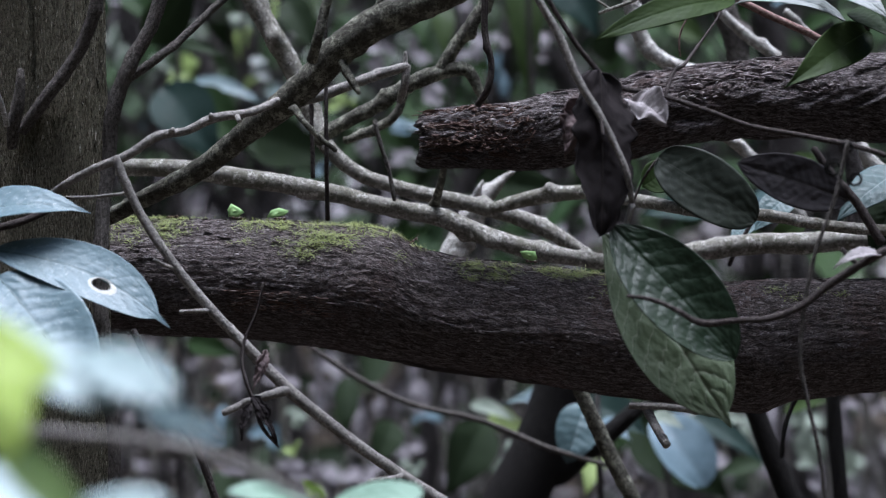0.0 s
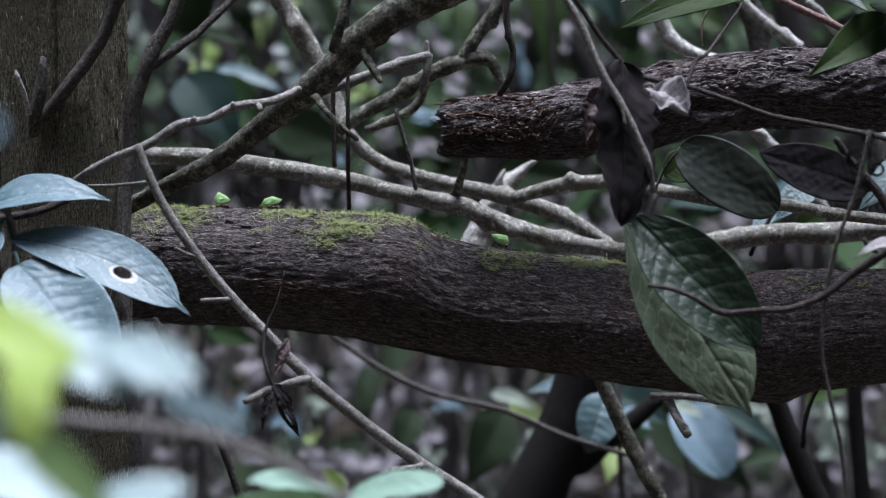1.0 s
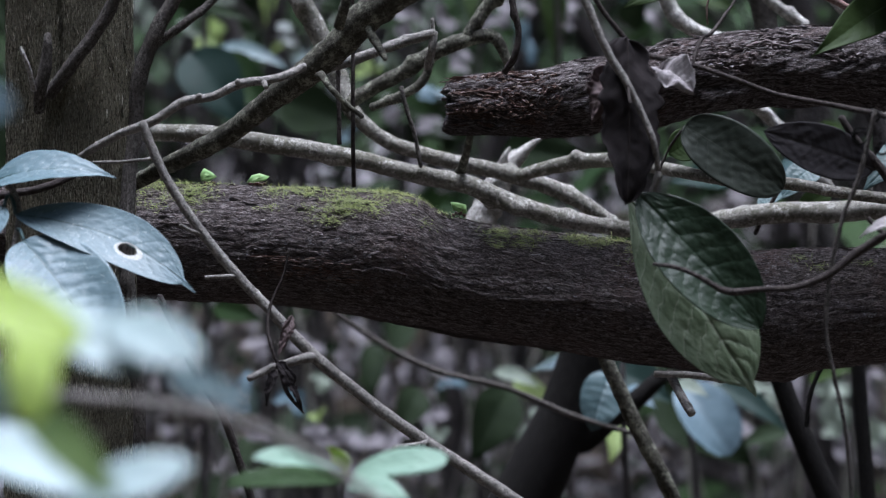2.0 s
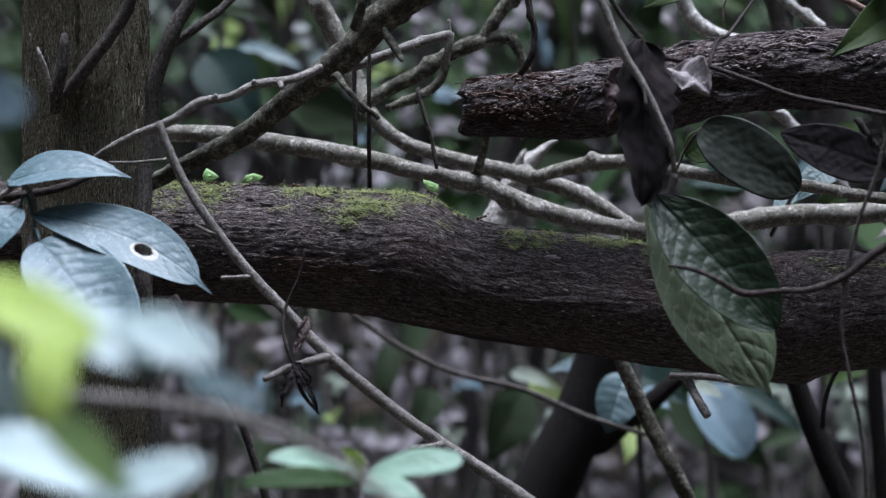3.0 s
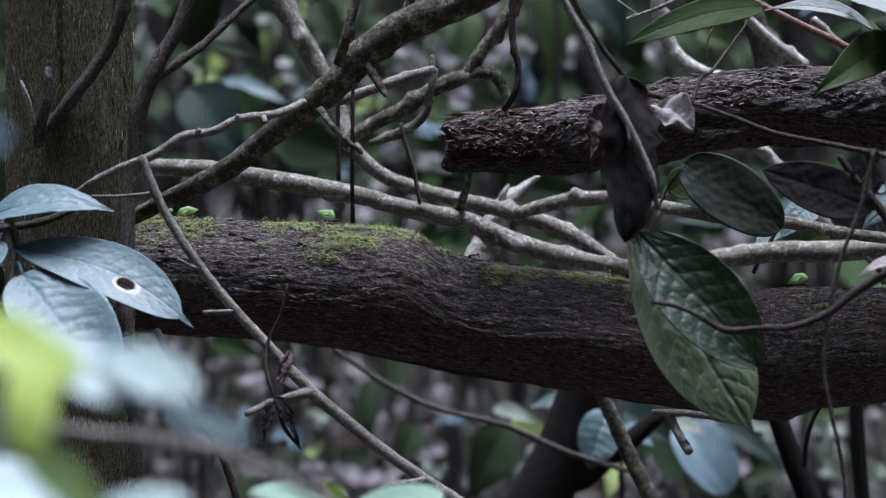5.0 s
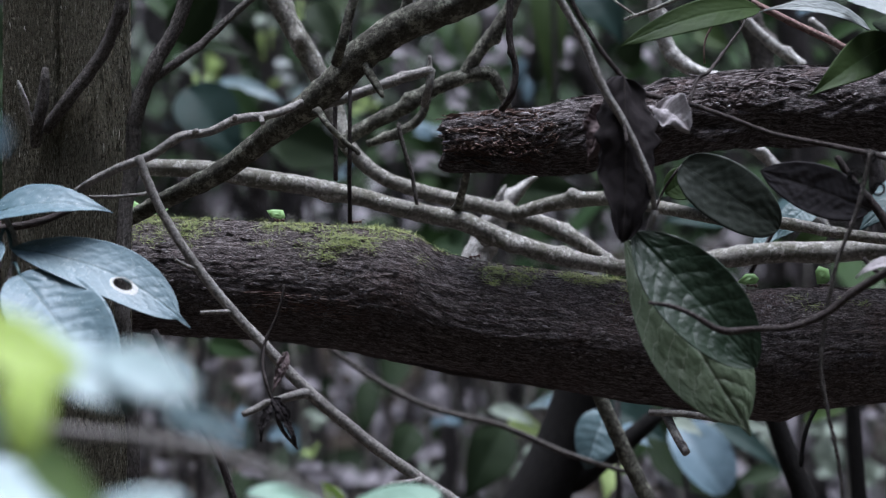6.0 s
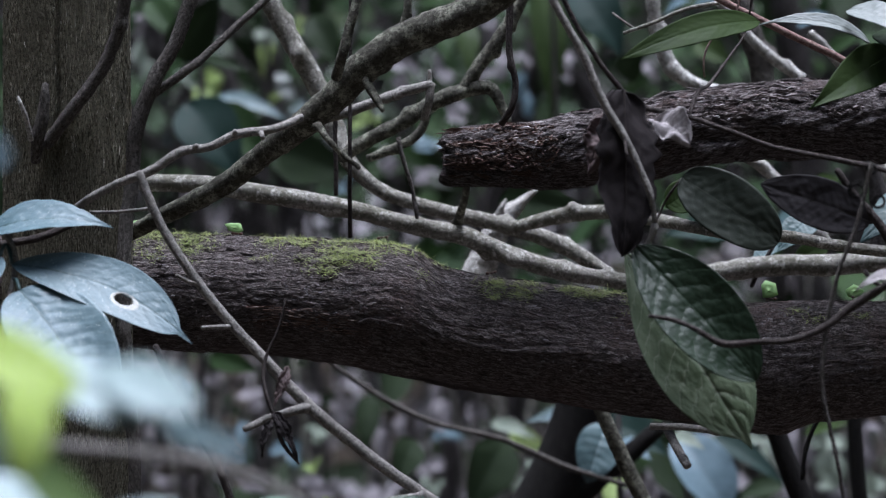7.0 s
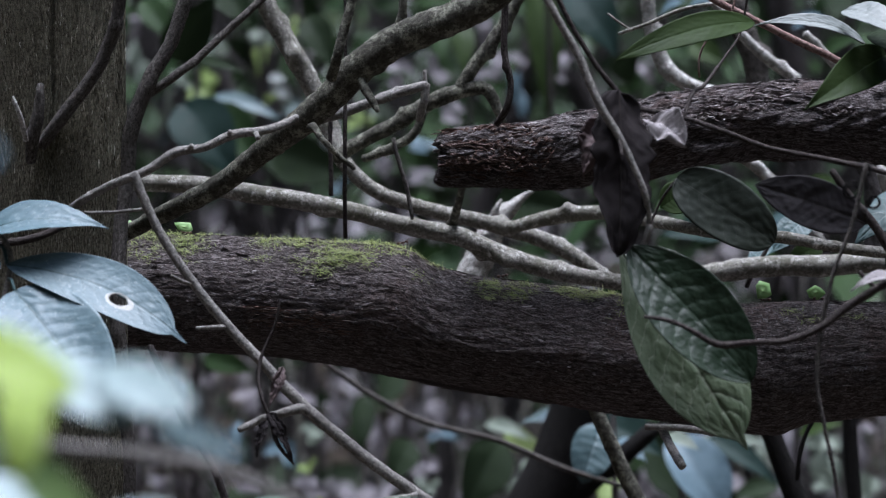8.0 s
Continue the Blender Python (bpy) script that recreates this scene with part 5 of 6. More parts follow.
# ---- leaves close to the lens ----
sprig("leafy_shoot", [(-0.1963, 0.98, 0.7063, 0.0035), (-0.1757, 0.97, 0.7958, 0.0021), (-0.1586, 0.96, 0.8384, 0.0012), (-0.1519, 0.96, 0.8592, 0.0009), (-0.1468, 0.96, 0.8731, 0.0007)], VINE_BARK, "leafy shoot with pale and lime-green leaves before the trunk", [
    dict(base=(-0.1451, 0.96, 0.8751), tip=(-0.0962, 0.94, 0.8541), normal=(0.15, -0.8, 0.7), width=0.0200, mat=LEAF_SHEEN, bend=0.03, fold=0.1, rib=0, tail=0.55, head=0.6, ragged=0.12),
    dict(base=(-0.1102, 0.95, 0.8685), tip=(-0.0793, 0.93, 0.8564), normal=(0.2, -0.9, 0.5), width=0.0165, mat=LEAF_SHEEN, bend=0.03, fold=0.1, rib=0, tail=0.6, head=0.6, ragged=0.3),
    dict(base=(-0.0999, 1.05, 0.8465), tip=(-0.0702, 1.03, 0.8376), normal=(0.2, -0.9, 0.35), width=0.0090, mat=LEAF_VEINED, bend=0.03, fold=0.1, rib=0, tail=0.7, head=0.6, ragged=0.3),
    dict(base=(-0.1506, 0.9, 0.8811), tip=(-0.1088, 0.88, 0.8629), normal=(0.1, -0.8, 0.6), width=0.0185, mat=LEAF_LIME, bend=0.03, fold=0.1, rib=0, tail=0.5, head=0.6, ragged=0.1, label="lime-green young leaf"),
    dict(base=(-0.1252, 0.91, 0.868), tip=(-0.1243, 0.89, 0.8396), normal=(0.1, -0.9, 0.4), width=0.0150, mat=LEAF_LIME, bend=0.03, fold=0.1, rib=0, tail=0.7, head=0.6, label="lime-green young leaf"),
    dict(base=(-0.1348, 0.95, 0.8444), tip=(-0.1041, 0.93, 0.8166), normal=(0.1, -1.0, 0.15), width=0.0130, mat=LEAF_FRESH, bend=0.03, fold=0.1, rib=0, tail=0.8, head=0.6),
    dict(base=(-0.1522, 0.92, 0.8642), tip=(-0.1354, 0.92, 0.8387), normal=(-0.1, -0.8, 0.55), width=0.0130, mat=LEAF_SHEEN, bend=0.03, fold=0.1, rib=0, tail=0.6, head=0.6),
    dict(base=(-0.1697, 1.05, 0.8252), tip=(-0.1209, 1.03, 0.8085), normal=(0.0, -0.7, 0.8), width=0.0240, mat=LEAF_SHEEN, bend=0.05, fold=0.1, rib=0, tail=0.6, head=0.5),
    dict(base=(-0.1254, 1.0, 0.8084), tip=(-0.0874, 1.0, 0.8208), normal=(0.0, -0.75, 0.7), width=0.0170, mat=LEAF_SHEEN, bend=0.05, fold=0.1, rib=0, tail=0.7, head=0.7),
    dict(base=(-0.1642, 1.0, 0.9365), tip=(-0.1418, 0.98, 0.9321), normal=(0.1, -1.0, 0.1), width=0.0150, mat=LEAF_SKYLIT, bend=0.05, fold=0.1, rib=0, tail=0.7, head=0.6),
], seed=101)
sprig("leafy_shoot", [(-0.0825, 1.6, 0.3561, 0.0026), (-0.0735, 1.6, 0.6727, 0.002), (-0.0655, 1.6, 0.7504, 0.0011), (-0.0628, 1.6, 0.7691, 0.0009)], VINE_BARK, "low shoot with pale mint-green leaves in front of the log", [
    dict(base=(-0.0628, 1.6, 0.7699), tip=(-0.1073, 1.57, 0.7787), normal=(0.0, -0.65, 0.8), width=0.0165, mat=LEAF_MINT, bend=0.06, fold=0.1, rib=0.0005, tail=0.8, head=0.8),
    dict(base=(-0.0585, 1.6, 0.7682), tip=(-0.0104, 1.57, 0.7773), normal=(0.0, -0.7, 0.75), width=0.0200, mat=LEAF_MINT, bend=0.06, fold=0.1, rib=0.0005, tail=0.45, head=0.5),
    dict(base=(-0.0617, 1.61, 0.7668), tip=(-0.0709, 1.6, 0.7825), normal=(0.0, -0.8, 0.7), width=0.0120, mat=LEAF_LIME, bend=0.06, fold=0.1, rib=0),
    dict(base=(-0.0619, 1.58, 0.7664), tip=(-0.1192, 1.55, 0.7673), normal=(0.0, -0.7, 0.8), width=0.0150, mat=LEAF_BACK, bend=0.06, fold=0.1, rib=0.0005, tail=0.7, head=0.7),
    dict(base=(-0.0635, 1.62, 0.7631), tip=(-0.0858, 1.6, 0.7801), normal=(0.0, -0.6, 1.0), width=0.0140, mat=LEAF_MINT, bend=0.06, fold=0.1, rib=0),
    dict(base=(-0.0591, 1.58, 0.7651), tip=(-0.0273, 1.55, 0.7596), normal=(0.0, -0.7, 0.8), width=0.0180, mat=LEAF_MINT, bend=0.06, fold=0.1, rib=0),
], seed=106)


# ---- the wood behind ----
def shrub(stem_pts, label, leaves, clumps=(), mat=STEM_BARK, seed=1):
    """An understory plant: stem, single leaves (keywords of leaf()) and clumps of small leaves (place, width, height, material)."""
    ob = part("shrub", tube(stem_pts, 10, 0.05, 0.1, 0.2, 0, seed), mat)
    tagged(ob, label, "shrub")
    for i, kw in enumerate(leaves):
        leaf(ob, seed=seed + i, thick=False, rib=0, nu=24, nv=6, **kw)
    rnd = random.Random(seed)
    for p, w, h, m in clumps:
        small = min(w, h)
        for k in range(4):
            c = np.array(p) + np.array((rnd.uniform(-0.35, 0.35) * w, rnd.uniform(-0.03, 0.03), rnd.uniform(-0.35, 0.35) * h))
            a = rnd.uniform(0, 6.28)
            d = np.array((math.cos(a) * 0.30 * w, rnd.uniform(-0.01, 0.01), math.sin(a) * 0.30 * h))
            d *= max(1.0, 0.30 * small / np.linalg.norm(d))
            leaf(ob, base=tuple(c - d), tip=tuple(c + d), normal=(rnd.gauss(0, 0.35), -0.8, rnd.uniform(0.2, 0.9)), width=small * rnd.uniform(0.35, 0.65), mat=m, seed=seed + k, thick=False, rib=0, nu=14, nv=4, tail=rnd.uniform(0.6, 1.1), head=0.6, ragged=0.35)
    return ob


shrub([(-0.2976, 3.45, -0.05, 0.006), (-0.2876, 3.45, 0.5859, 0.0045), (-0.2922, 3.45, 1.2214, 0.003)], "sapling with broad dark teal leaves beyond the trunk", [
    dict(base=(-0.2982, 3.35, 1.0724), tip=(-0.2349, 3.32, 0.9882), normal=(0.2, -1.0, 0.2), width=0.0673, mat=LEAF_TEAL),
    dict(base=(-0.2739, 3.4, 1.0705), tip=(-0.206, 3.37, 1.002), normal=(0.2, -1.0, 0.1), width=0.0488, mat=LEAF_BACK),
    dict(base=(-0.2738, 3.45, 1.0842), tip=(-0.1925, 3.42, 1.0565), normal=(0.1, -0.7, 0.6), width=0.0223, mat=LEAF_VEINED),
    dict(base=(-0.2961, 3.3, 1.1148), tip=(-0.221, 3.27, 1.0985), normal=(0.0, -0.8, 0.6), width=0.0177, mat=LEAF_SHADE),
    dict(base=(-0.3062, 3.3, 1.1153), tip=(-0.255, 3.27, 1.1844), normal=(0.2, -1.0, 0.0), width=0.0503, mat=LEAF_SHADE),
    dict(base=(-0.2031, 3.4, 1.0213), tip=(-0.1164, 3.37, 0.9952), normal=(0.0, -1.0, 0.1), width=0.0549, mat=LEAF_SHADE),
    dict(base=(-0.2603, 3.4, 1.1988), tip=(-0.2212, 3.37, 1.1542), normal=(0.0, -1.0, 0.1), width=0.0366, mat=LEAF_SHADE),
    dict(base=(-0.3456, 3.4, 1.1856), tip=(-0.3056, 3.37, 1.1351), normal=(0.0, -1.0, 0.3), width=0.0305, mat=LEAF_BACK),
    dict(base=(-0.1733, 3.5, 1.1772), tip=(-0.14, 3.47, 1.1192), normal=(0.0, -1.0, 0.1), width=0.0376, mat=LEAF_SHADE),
    # added leaf that fills the dark gap left of the trunk with shade colour
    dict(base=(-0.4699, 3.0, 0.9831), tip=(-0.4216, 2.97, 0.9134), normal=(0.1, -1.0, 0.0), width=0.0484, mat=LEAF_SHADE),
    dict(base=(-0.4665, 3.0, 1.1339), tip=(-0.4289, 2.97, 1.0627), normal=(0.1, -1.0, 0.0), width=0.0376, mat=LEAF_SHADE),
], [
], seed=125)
shrub([(-0.2654, 4.1, 0.027, 0.006), (-0.2554, 4.1, 0.6476, 0.0045), (-0.2625, 4.1, 1.2682, 0.003)], "tall spindly shrub with sunlight put into its yellow-green leaf colour", [
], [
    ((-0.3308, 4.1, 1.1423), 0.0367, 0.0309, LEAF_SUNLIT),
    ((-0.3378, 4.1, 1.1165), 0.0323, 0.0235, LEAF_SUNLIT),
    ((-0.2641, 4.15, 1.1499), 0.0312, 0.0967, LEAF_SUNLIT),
    ((-0.2602, 4.1, 1.2057), 0.0294, 0.0367, LEAF_GREY_LIT),
    ((-0.3202, 4.1, 1.1807), 0.0309, 0.0323, LEAF_GREY_LIT),
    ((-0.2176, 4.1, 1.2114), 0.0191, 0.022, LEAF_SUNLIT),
    ((-0.3675, 4.1, 1.1345), 0.025, 0.0456, LEAF_GREY_LIT),
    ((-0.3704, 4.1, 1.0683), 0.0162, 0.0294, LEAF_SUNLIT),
    ((-0.4215, 4.1, 1.156), 0.022, 0.0661, LEAF_GREY_LIT),
    ((-0.4274, 4.1, 1.2148), 0.0191, 0.0367, LEAF_LILAC_LIT),
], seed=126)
# clumps here are patches of light, made as pale leaves
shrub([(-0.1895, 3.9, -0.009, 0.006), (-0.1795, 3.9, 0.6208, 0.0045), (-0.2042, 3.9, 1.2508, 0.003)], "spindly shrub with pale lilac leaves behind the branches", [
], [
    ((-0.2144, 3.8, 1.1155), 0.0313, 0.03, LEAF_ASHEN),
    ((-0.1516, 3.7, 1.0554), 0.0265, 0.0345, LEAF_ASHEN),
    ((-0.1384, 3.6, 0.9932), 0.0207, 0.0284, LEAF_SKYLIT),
    ((-0.0803, 3.9, 1.1347), 0.0378, 0.0364, LEAF_LILAC_LIT),
    ((-0.122, 3.9, 1.1188), 0.021, 0.0419, LEAF_GREY_LIT),
    ((-0.0634, 3.6, 1.1917), 0.0103, 0.0323, LEAF_LILAC_LIT),
    ((-0.0928, 3.9, 1.0212), 0.0308, 0.0238, LEAF_LILAC_LIT),
    ((-0.0508, 3.9, 1.0147), 0.0322, 0.0238, LEAF_LILAC_LIT),
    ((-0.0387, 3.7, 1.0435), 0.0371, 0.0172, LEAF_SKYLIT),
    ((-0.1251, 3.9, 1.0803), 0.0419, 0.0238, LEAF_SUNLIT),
    ((-0.1008, 3.9, 1.0981), 0.028, 0.028, LEAF_GREY_LIT),
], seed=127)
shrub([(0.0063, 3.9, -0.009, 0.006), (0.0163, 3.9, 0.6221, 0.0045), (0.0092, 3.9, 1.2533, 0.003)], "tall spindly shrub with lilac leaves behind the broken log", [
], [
    ((0.0225, 3.9, 1.1988), 0.0308, 0.0433, LEAF_LILAC_LIT),
    ((0.035, 3.9, 1.1472), 0.0461, 0.0392, LEAF_LILAC_LIT),
    ((0.0699, 3.9, 1.1504), 0.021, 0.0308, LEAF_LILAC_LIT),
    ((-0.0081, 3.8, 1.0831), 0.0422, 0.0272, LEAF_LILAC_LIT),
    ((-0.03, 3.9, 1.1444), 0.028, 0.028, LEAF_LILAC_LIT),
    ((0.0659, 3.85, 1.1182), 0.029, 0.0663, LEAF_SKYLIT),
    ((0.1584, 3.9, 1.1739), 0.0322, 0.0168, LEAF_GREY_LIT),
    ((0.0482, 3.9, 1.2117), 0.021, 0.028, LEAF_GREY_LIT),
    ((0.1255, 4.0, 1.1561), 0.0215, 0.043, LEAF_LILAC_LIT),
    ((0.2331, 4.0, 1.1502), 0.0287, 0.0287, LEAF_LILAC_LIT),
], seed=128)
shrub([(0.106, 3.5, -0.048, 0.006), (0.116, 3.5, 0.5912, 0.0045), (0.0928, 3.5, 1.2306, 0.003)], "sapling with long hanging leaves behind the broken log", [
    dict(base=(0.0835, 3.55, 1.2224), tip=(0.0947, 3.52, 1.0652), normal=(0.2, -1.0, 0.1), width=0.0407, mat=LEAF_GREEN),
    dict(base=(0.1132, 3.3, 1.1942), tip=(0.1622, 3.27, 1.1182), normal=(0.0, -0.8, 0.5), width=0.0544, mat=LEAF_TEAL),
    dict(base=(-0.0037, 3.5, 1.1729), tip=(0.002, 3.47, 1.1115), normal=(0.2, -1.0, 0.1), width=0.0276, mat=LEAF_GREEN),
    dict(base=(-0.0288, 3.5, 1.1664), tip=(-0.0218, 3.47, 1.1206), normal=(0.2, -1.0, 0.1), width=0.0251, mat=LEAF_BACK),
    dict(base=(0.2319, 3.2, 1.1316), tip=(0.2675, 3.17, 1.1049), normal=(0.0, -1.0, 0.1), width=0.0264, mat=LEAF_GREEN),
    dict(base=(0.0286, 2.75, 0.958), tip=(0.1142, 2.72, 0.9467), normal=(0.0, -0.9, 0.2), width=0.0375, mat=LEAF_SHADE),
    dict(base=(0.1813, 2.9, 1.1345), tip=(0.2034, 2.87, 1.1447), normal=(0.0, -0.8, 0.6), width=0.0177, mat=LEAF_SKYLIT),
    dict(base=(0.2077, 2.9, 1.1421), tip=(0.2307, 2.87, 1.1461), normal=(0.0, -0.8, 0.6), width=0.0135, mat=LEAF_SKYLIT),
    dict(base=(0.231, 3.4, 1.1618), tip=(0.2503, 3.37, 1.1416), normal=(0.0, -0.8, 0.6), width=0.0244, mat=LEAF_LILAC_LIT),
    dict(base=(0.1726, 3.5, 1.1122), tip=(0.1956, 3.47, 1.148), normal=(0.0, -1.0, 0.1), width=0.0314, mat=LEAF_SHADE),
], [
], seed=134)
shrub([(0.3587, 3.4, -0.05, 0.006), (0.3687, 3.4, 0.5078, 0.0045), (0.3509, 3.4, 1.0657, 0.003)], "sapling with dim leaves behind the hanging leaf", [
    dict(base=(0.1745, 2.8, 0.9598), tip=(0.2133, 2.77, 0.9656), normal=(0.0, -0.8, 0.6), width=0.0351, mat=LEAF_BACK),
    dict(base=(0.2572, 2.85, 0.9261), tip=(0.3073, 2.82, 0.9391), normal=(0.0, -0.8, 0.6), width=0.0225, mat=LEAF_SKYLIT),
    dict(base=(0.2822, 2.9, 0.945), tip=(0.323, 2.87, 0.9374), normal=(0.0, -0.8, 0.6), width=0.026, mat=LEAF_BACKBLUE),
    dict(base=(0.2382, 2.9, 0.9341), tip=(0.1793, 2.87, 0.9305), normal=(0.0, -0.8, 0.6), width=0.0312, mat=LEAF_TEAL),
    dict(base=(0.3489, 3.0, 0.9016), tip=(0.3877, 2.97, 0.918), normal=(0.0, -0.8, 0.6), width=0.0269, mat=LEAF_BACK),
    dict(base=(0.3265, 3.0, 0.9765), tip=(0.355, 2.97, 0.9868), normal=(0.0, -0.8, 0.6), width=0.0215, mat=LEAF_GREEN),
    dict(base=(0.3817, 3.2, 1.0566), tip=(0.417, 3.17, 1.0328), normal=(0.0, -0.8, 0.6), width=0.0344, mat=LEAF_SHADE),
    dict(base=(0.3638, 3.2, 1.1194), tip=(0.3999, 3.17, 1.1349), normal=(0.0, -0.8, 0.6), width=0.0229, mat=LEAF_BACK),
    dict(base=(0.3349, 3.2, 1.1477), tip=(0.3656, 3.17, 1.1572), normal=(0.0, -0.8, 0.6), width=0.0207, mat=LEAF_SKYLIT),
], [
], seed=143)
shrub([(-0.2119, 3.8, -0.023, 0.006), (-0.2019, 3.8, 0.3604, 0.0045), (-0.2063, 3.8, 0.7441, 0.003)], "spindly shrub with light-toned lilac and bluish leaves under the log", [
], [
    ((-0.1961, 3.8, 0.7408), 0.0381, 0.03, LEAF_LILAC_LIT),
    ((-0.1537, 3.9, 0.7407), 0.021, 0.0559, LEAF_LILAC_LIT),
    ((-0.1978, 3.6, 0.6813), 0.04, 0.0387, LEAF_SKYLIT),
    ((-0.1691, 3.7, 0.7009), 0.0292, 0.0305, LEAF_GREY_LIT),
    ((-0.173, 3.8, 0.6355), 0.0572, 0.0272, LEAF_LILAC_LIT),
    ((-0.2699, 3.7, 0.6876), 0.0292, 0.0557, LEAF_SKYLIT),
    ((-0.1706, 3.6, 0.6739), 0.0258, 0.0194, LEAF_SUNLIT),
    ((-0.2574, 3.8, 0.7367), 0.0341, 0.0341, LEAF_LILAC_LIT),
    ((-0.3055, 3.8, 0.7633), 0.0272, 0.0232, LEAF_LILAC_LIT),
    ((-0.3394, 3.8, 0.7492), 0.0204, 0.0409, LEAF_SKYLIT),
    ((-0.256, 3.8, 0.6277), 0.0409, 0.0272, LEAF_LILAC_LIT),
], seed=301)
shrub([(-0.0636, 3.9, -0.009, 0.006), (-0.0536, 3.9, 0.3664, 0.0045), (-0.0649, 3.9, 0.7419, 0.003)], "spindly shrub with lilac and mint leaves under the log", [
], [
    ((-0.0318, 3.9, 0.7199), 0.0461, 0.0489, LEAF_LILAC_LIT),
    ((-0.1012, 3.9, 0.682), 0.021, 0.0559, LEAF_LILAC_LIT),
    ((-0.0984, 3.9, 0.6212), 0.0447, 0.0433, LEAF_LILAC_LIT),
    ((-0.0369, 3.8, 0.6564), 0.03, 0.0232, LEAF_LILAC_LIT),
    ((-0.0347, 3.6, 0.6473), 0.0284, 0.0207, LEAF_GREY_LIT),
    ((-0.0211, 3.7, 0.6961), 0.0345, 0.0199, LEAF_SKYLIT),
    ((0.0171, 3.9, 0.7205), 0.028, 0.035, LEAF_LILAC_LIT),
    ((0.017, 3.9, 0.6185), 0.028, 0.021, LEAF_LILAC_LIT),
    ((-0.075, 3.9, 0.7068), 0.0182, 0.0419, LEAF_LILAC_LIT),
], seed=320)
shrub([(0.0113, 3.3, -0.05, 0.006), (0.0213, 3.3, 0.3467, 0.0045), (0.0104, 3.3, 0.7434, 0.003)], "shrub behind the bough, most leaves with shade in their dark colour", [
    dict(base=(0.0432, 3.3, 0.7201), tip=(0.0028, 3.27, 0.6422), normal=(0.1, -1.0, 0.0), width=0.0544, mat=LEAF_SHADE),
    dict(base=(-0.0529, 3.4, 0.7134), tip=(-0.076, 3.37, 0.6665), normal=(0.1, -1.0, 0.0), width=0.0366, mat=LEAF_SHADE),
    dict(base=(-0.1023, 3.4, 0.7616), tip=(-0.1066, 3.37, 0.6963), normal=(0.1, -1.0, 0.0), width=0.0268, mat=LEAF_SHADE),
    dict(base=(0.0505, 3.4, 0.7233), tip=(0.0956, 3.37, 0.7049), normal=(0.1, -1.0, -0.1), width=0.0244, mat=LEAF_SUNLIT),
    dict(base=(0.0291, 3.4, 0.7328), tip=(0.0804, 3.37, 0.7156), normal=(0.0, -0.8, 0.6), width=0.0183, mat=LEAF_GREY_LIT),
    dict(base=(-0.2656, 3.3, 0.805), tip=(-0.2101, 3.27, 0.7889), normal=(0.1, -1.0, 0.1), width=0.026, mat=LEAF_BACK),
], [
    ((0.0703, 3.3, 0.682), 0.0154, 0.0284, LEAF_GREY_LIT),
    ((0.0568, 3.3, 0.673), 0.0201, 0.0154, LEAF_GREY_LIT),
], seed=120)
shrub([(0.145, 2.9, -0.05, 0.006), (0.155, 2.9, 0.3583, 0.0045), (0.1416, 2.9, 0.7666, 0.003)], "understory shrub with sky-tinted bluish leaves below the log", [
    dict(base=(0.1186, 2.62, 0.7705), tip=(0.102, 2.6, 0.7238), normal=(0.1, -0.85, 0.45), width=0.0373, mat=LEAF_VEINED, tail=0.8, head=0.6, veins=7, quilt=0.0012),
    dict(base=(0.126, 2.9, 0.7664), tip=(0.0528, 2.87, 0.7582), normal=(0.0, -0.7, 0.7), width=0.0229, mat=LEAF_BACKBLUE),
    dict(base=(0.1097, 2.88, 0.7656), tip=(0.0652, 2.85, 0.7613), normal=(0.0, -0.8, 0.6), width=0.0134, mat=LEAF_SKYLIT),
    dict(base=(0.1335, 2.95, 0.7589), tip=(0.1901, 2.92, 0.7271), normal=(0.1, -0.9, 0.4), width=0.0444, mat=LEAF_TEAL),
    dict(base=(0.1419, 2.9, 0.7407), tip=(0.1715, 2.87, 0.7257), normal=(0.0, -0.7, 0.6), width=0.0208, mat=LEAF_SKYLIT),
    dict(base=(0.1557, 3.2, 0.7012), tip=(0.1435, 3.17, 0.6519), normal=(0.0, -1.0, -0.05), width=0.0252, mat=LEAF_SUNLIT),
    dict(base=(0.1944, 2.95, 0.7454), tip=(0.224, 2.92, 0.7327), normal=(0.0, -0.8, 0.6), width=0.0159, mat=LEAF_GREY_LIT),
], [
    ((0.1973, 3.4, 0.6679), 0.0293, 0.0463, LEAF_LILAC_LIT),
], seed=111)
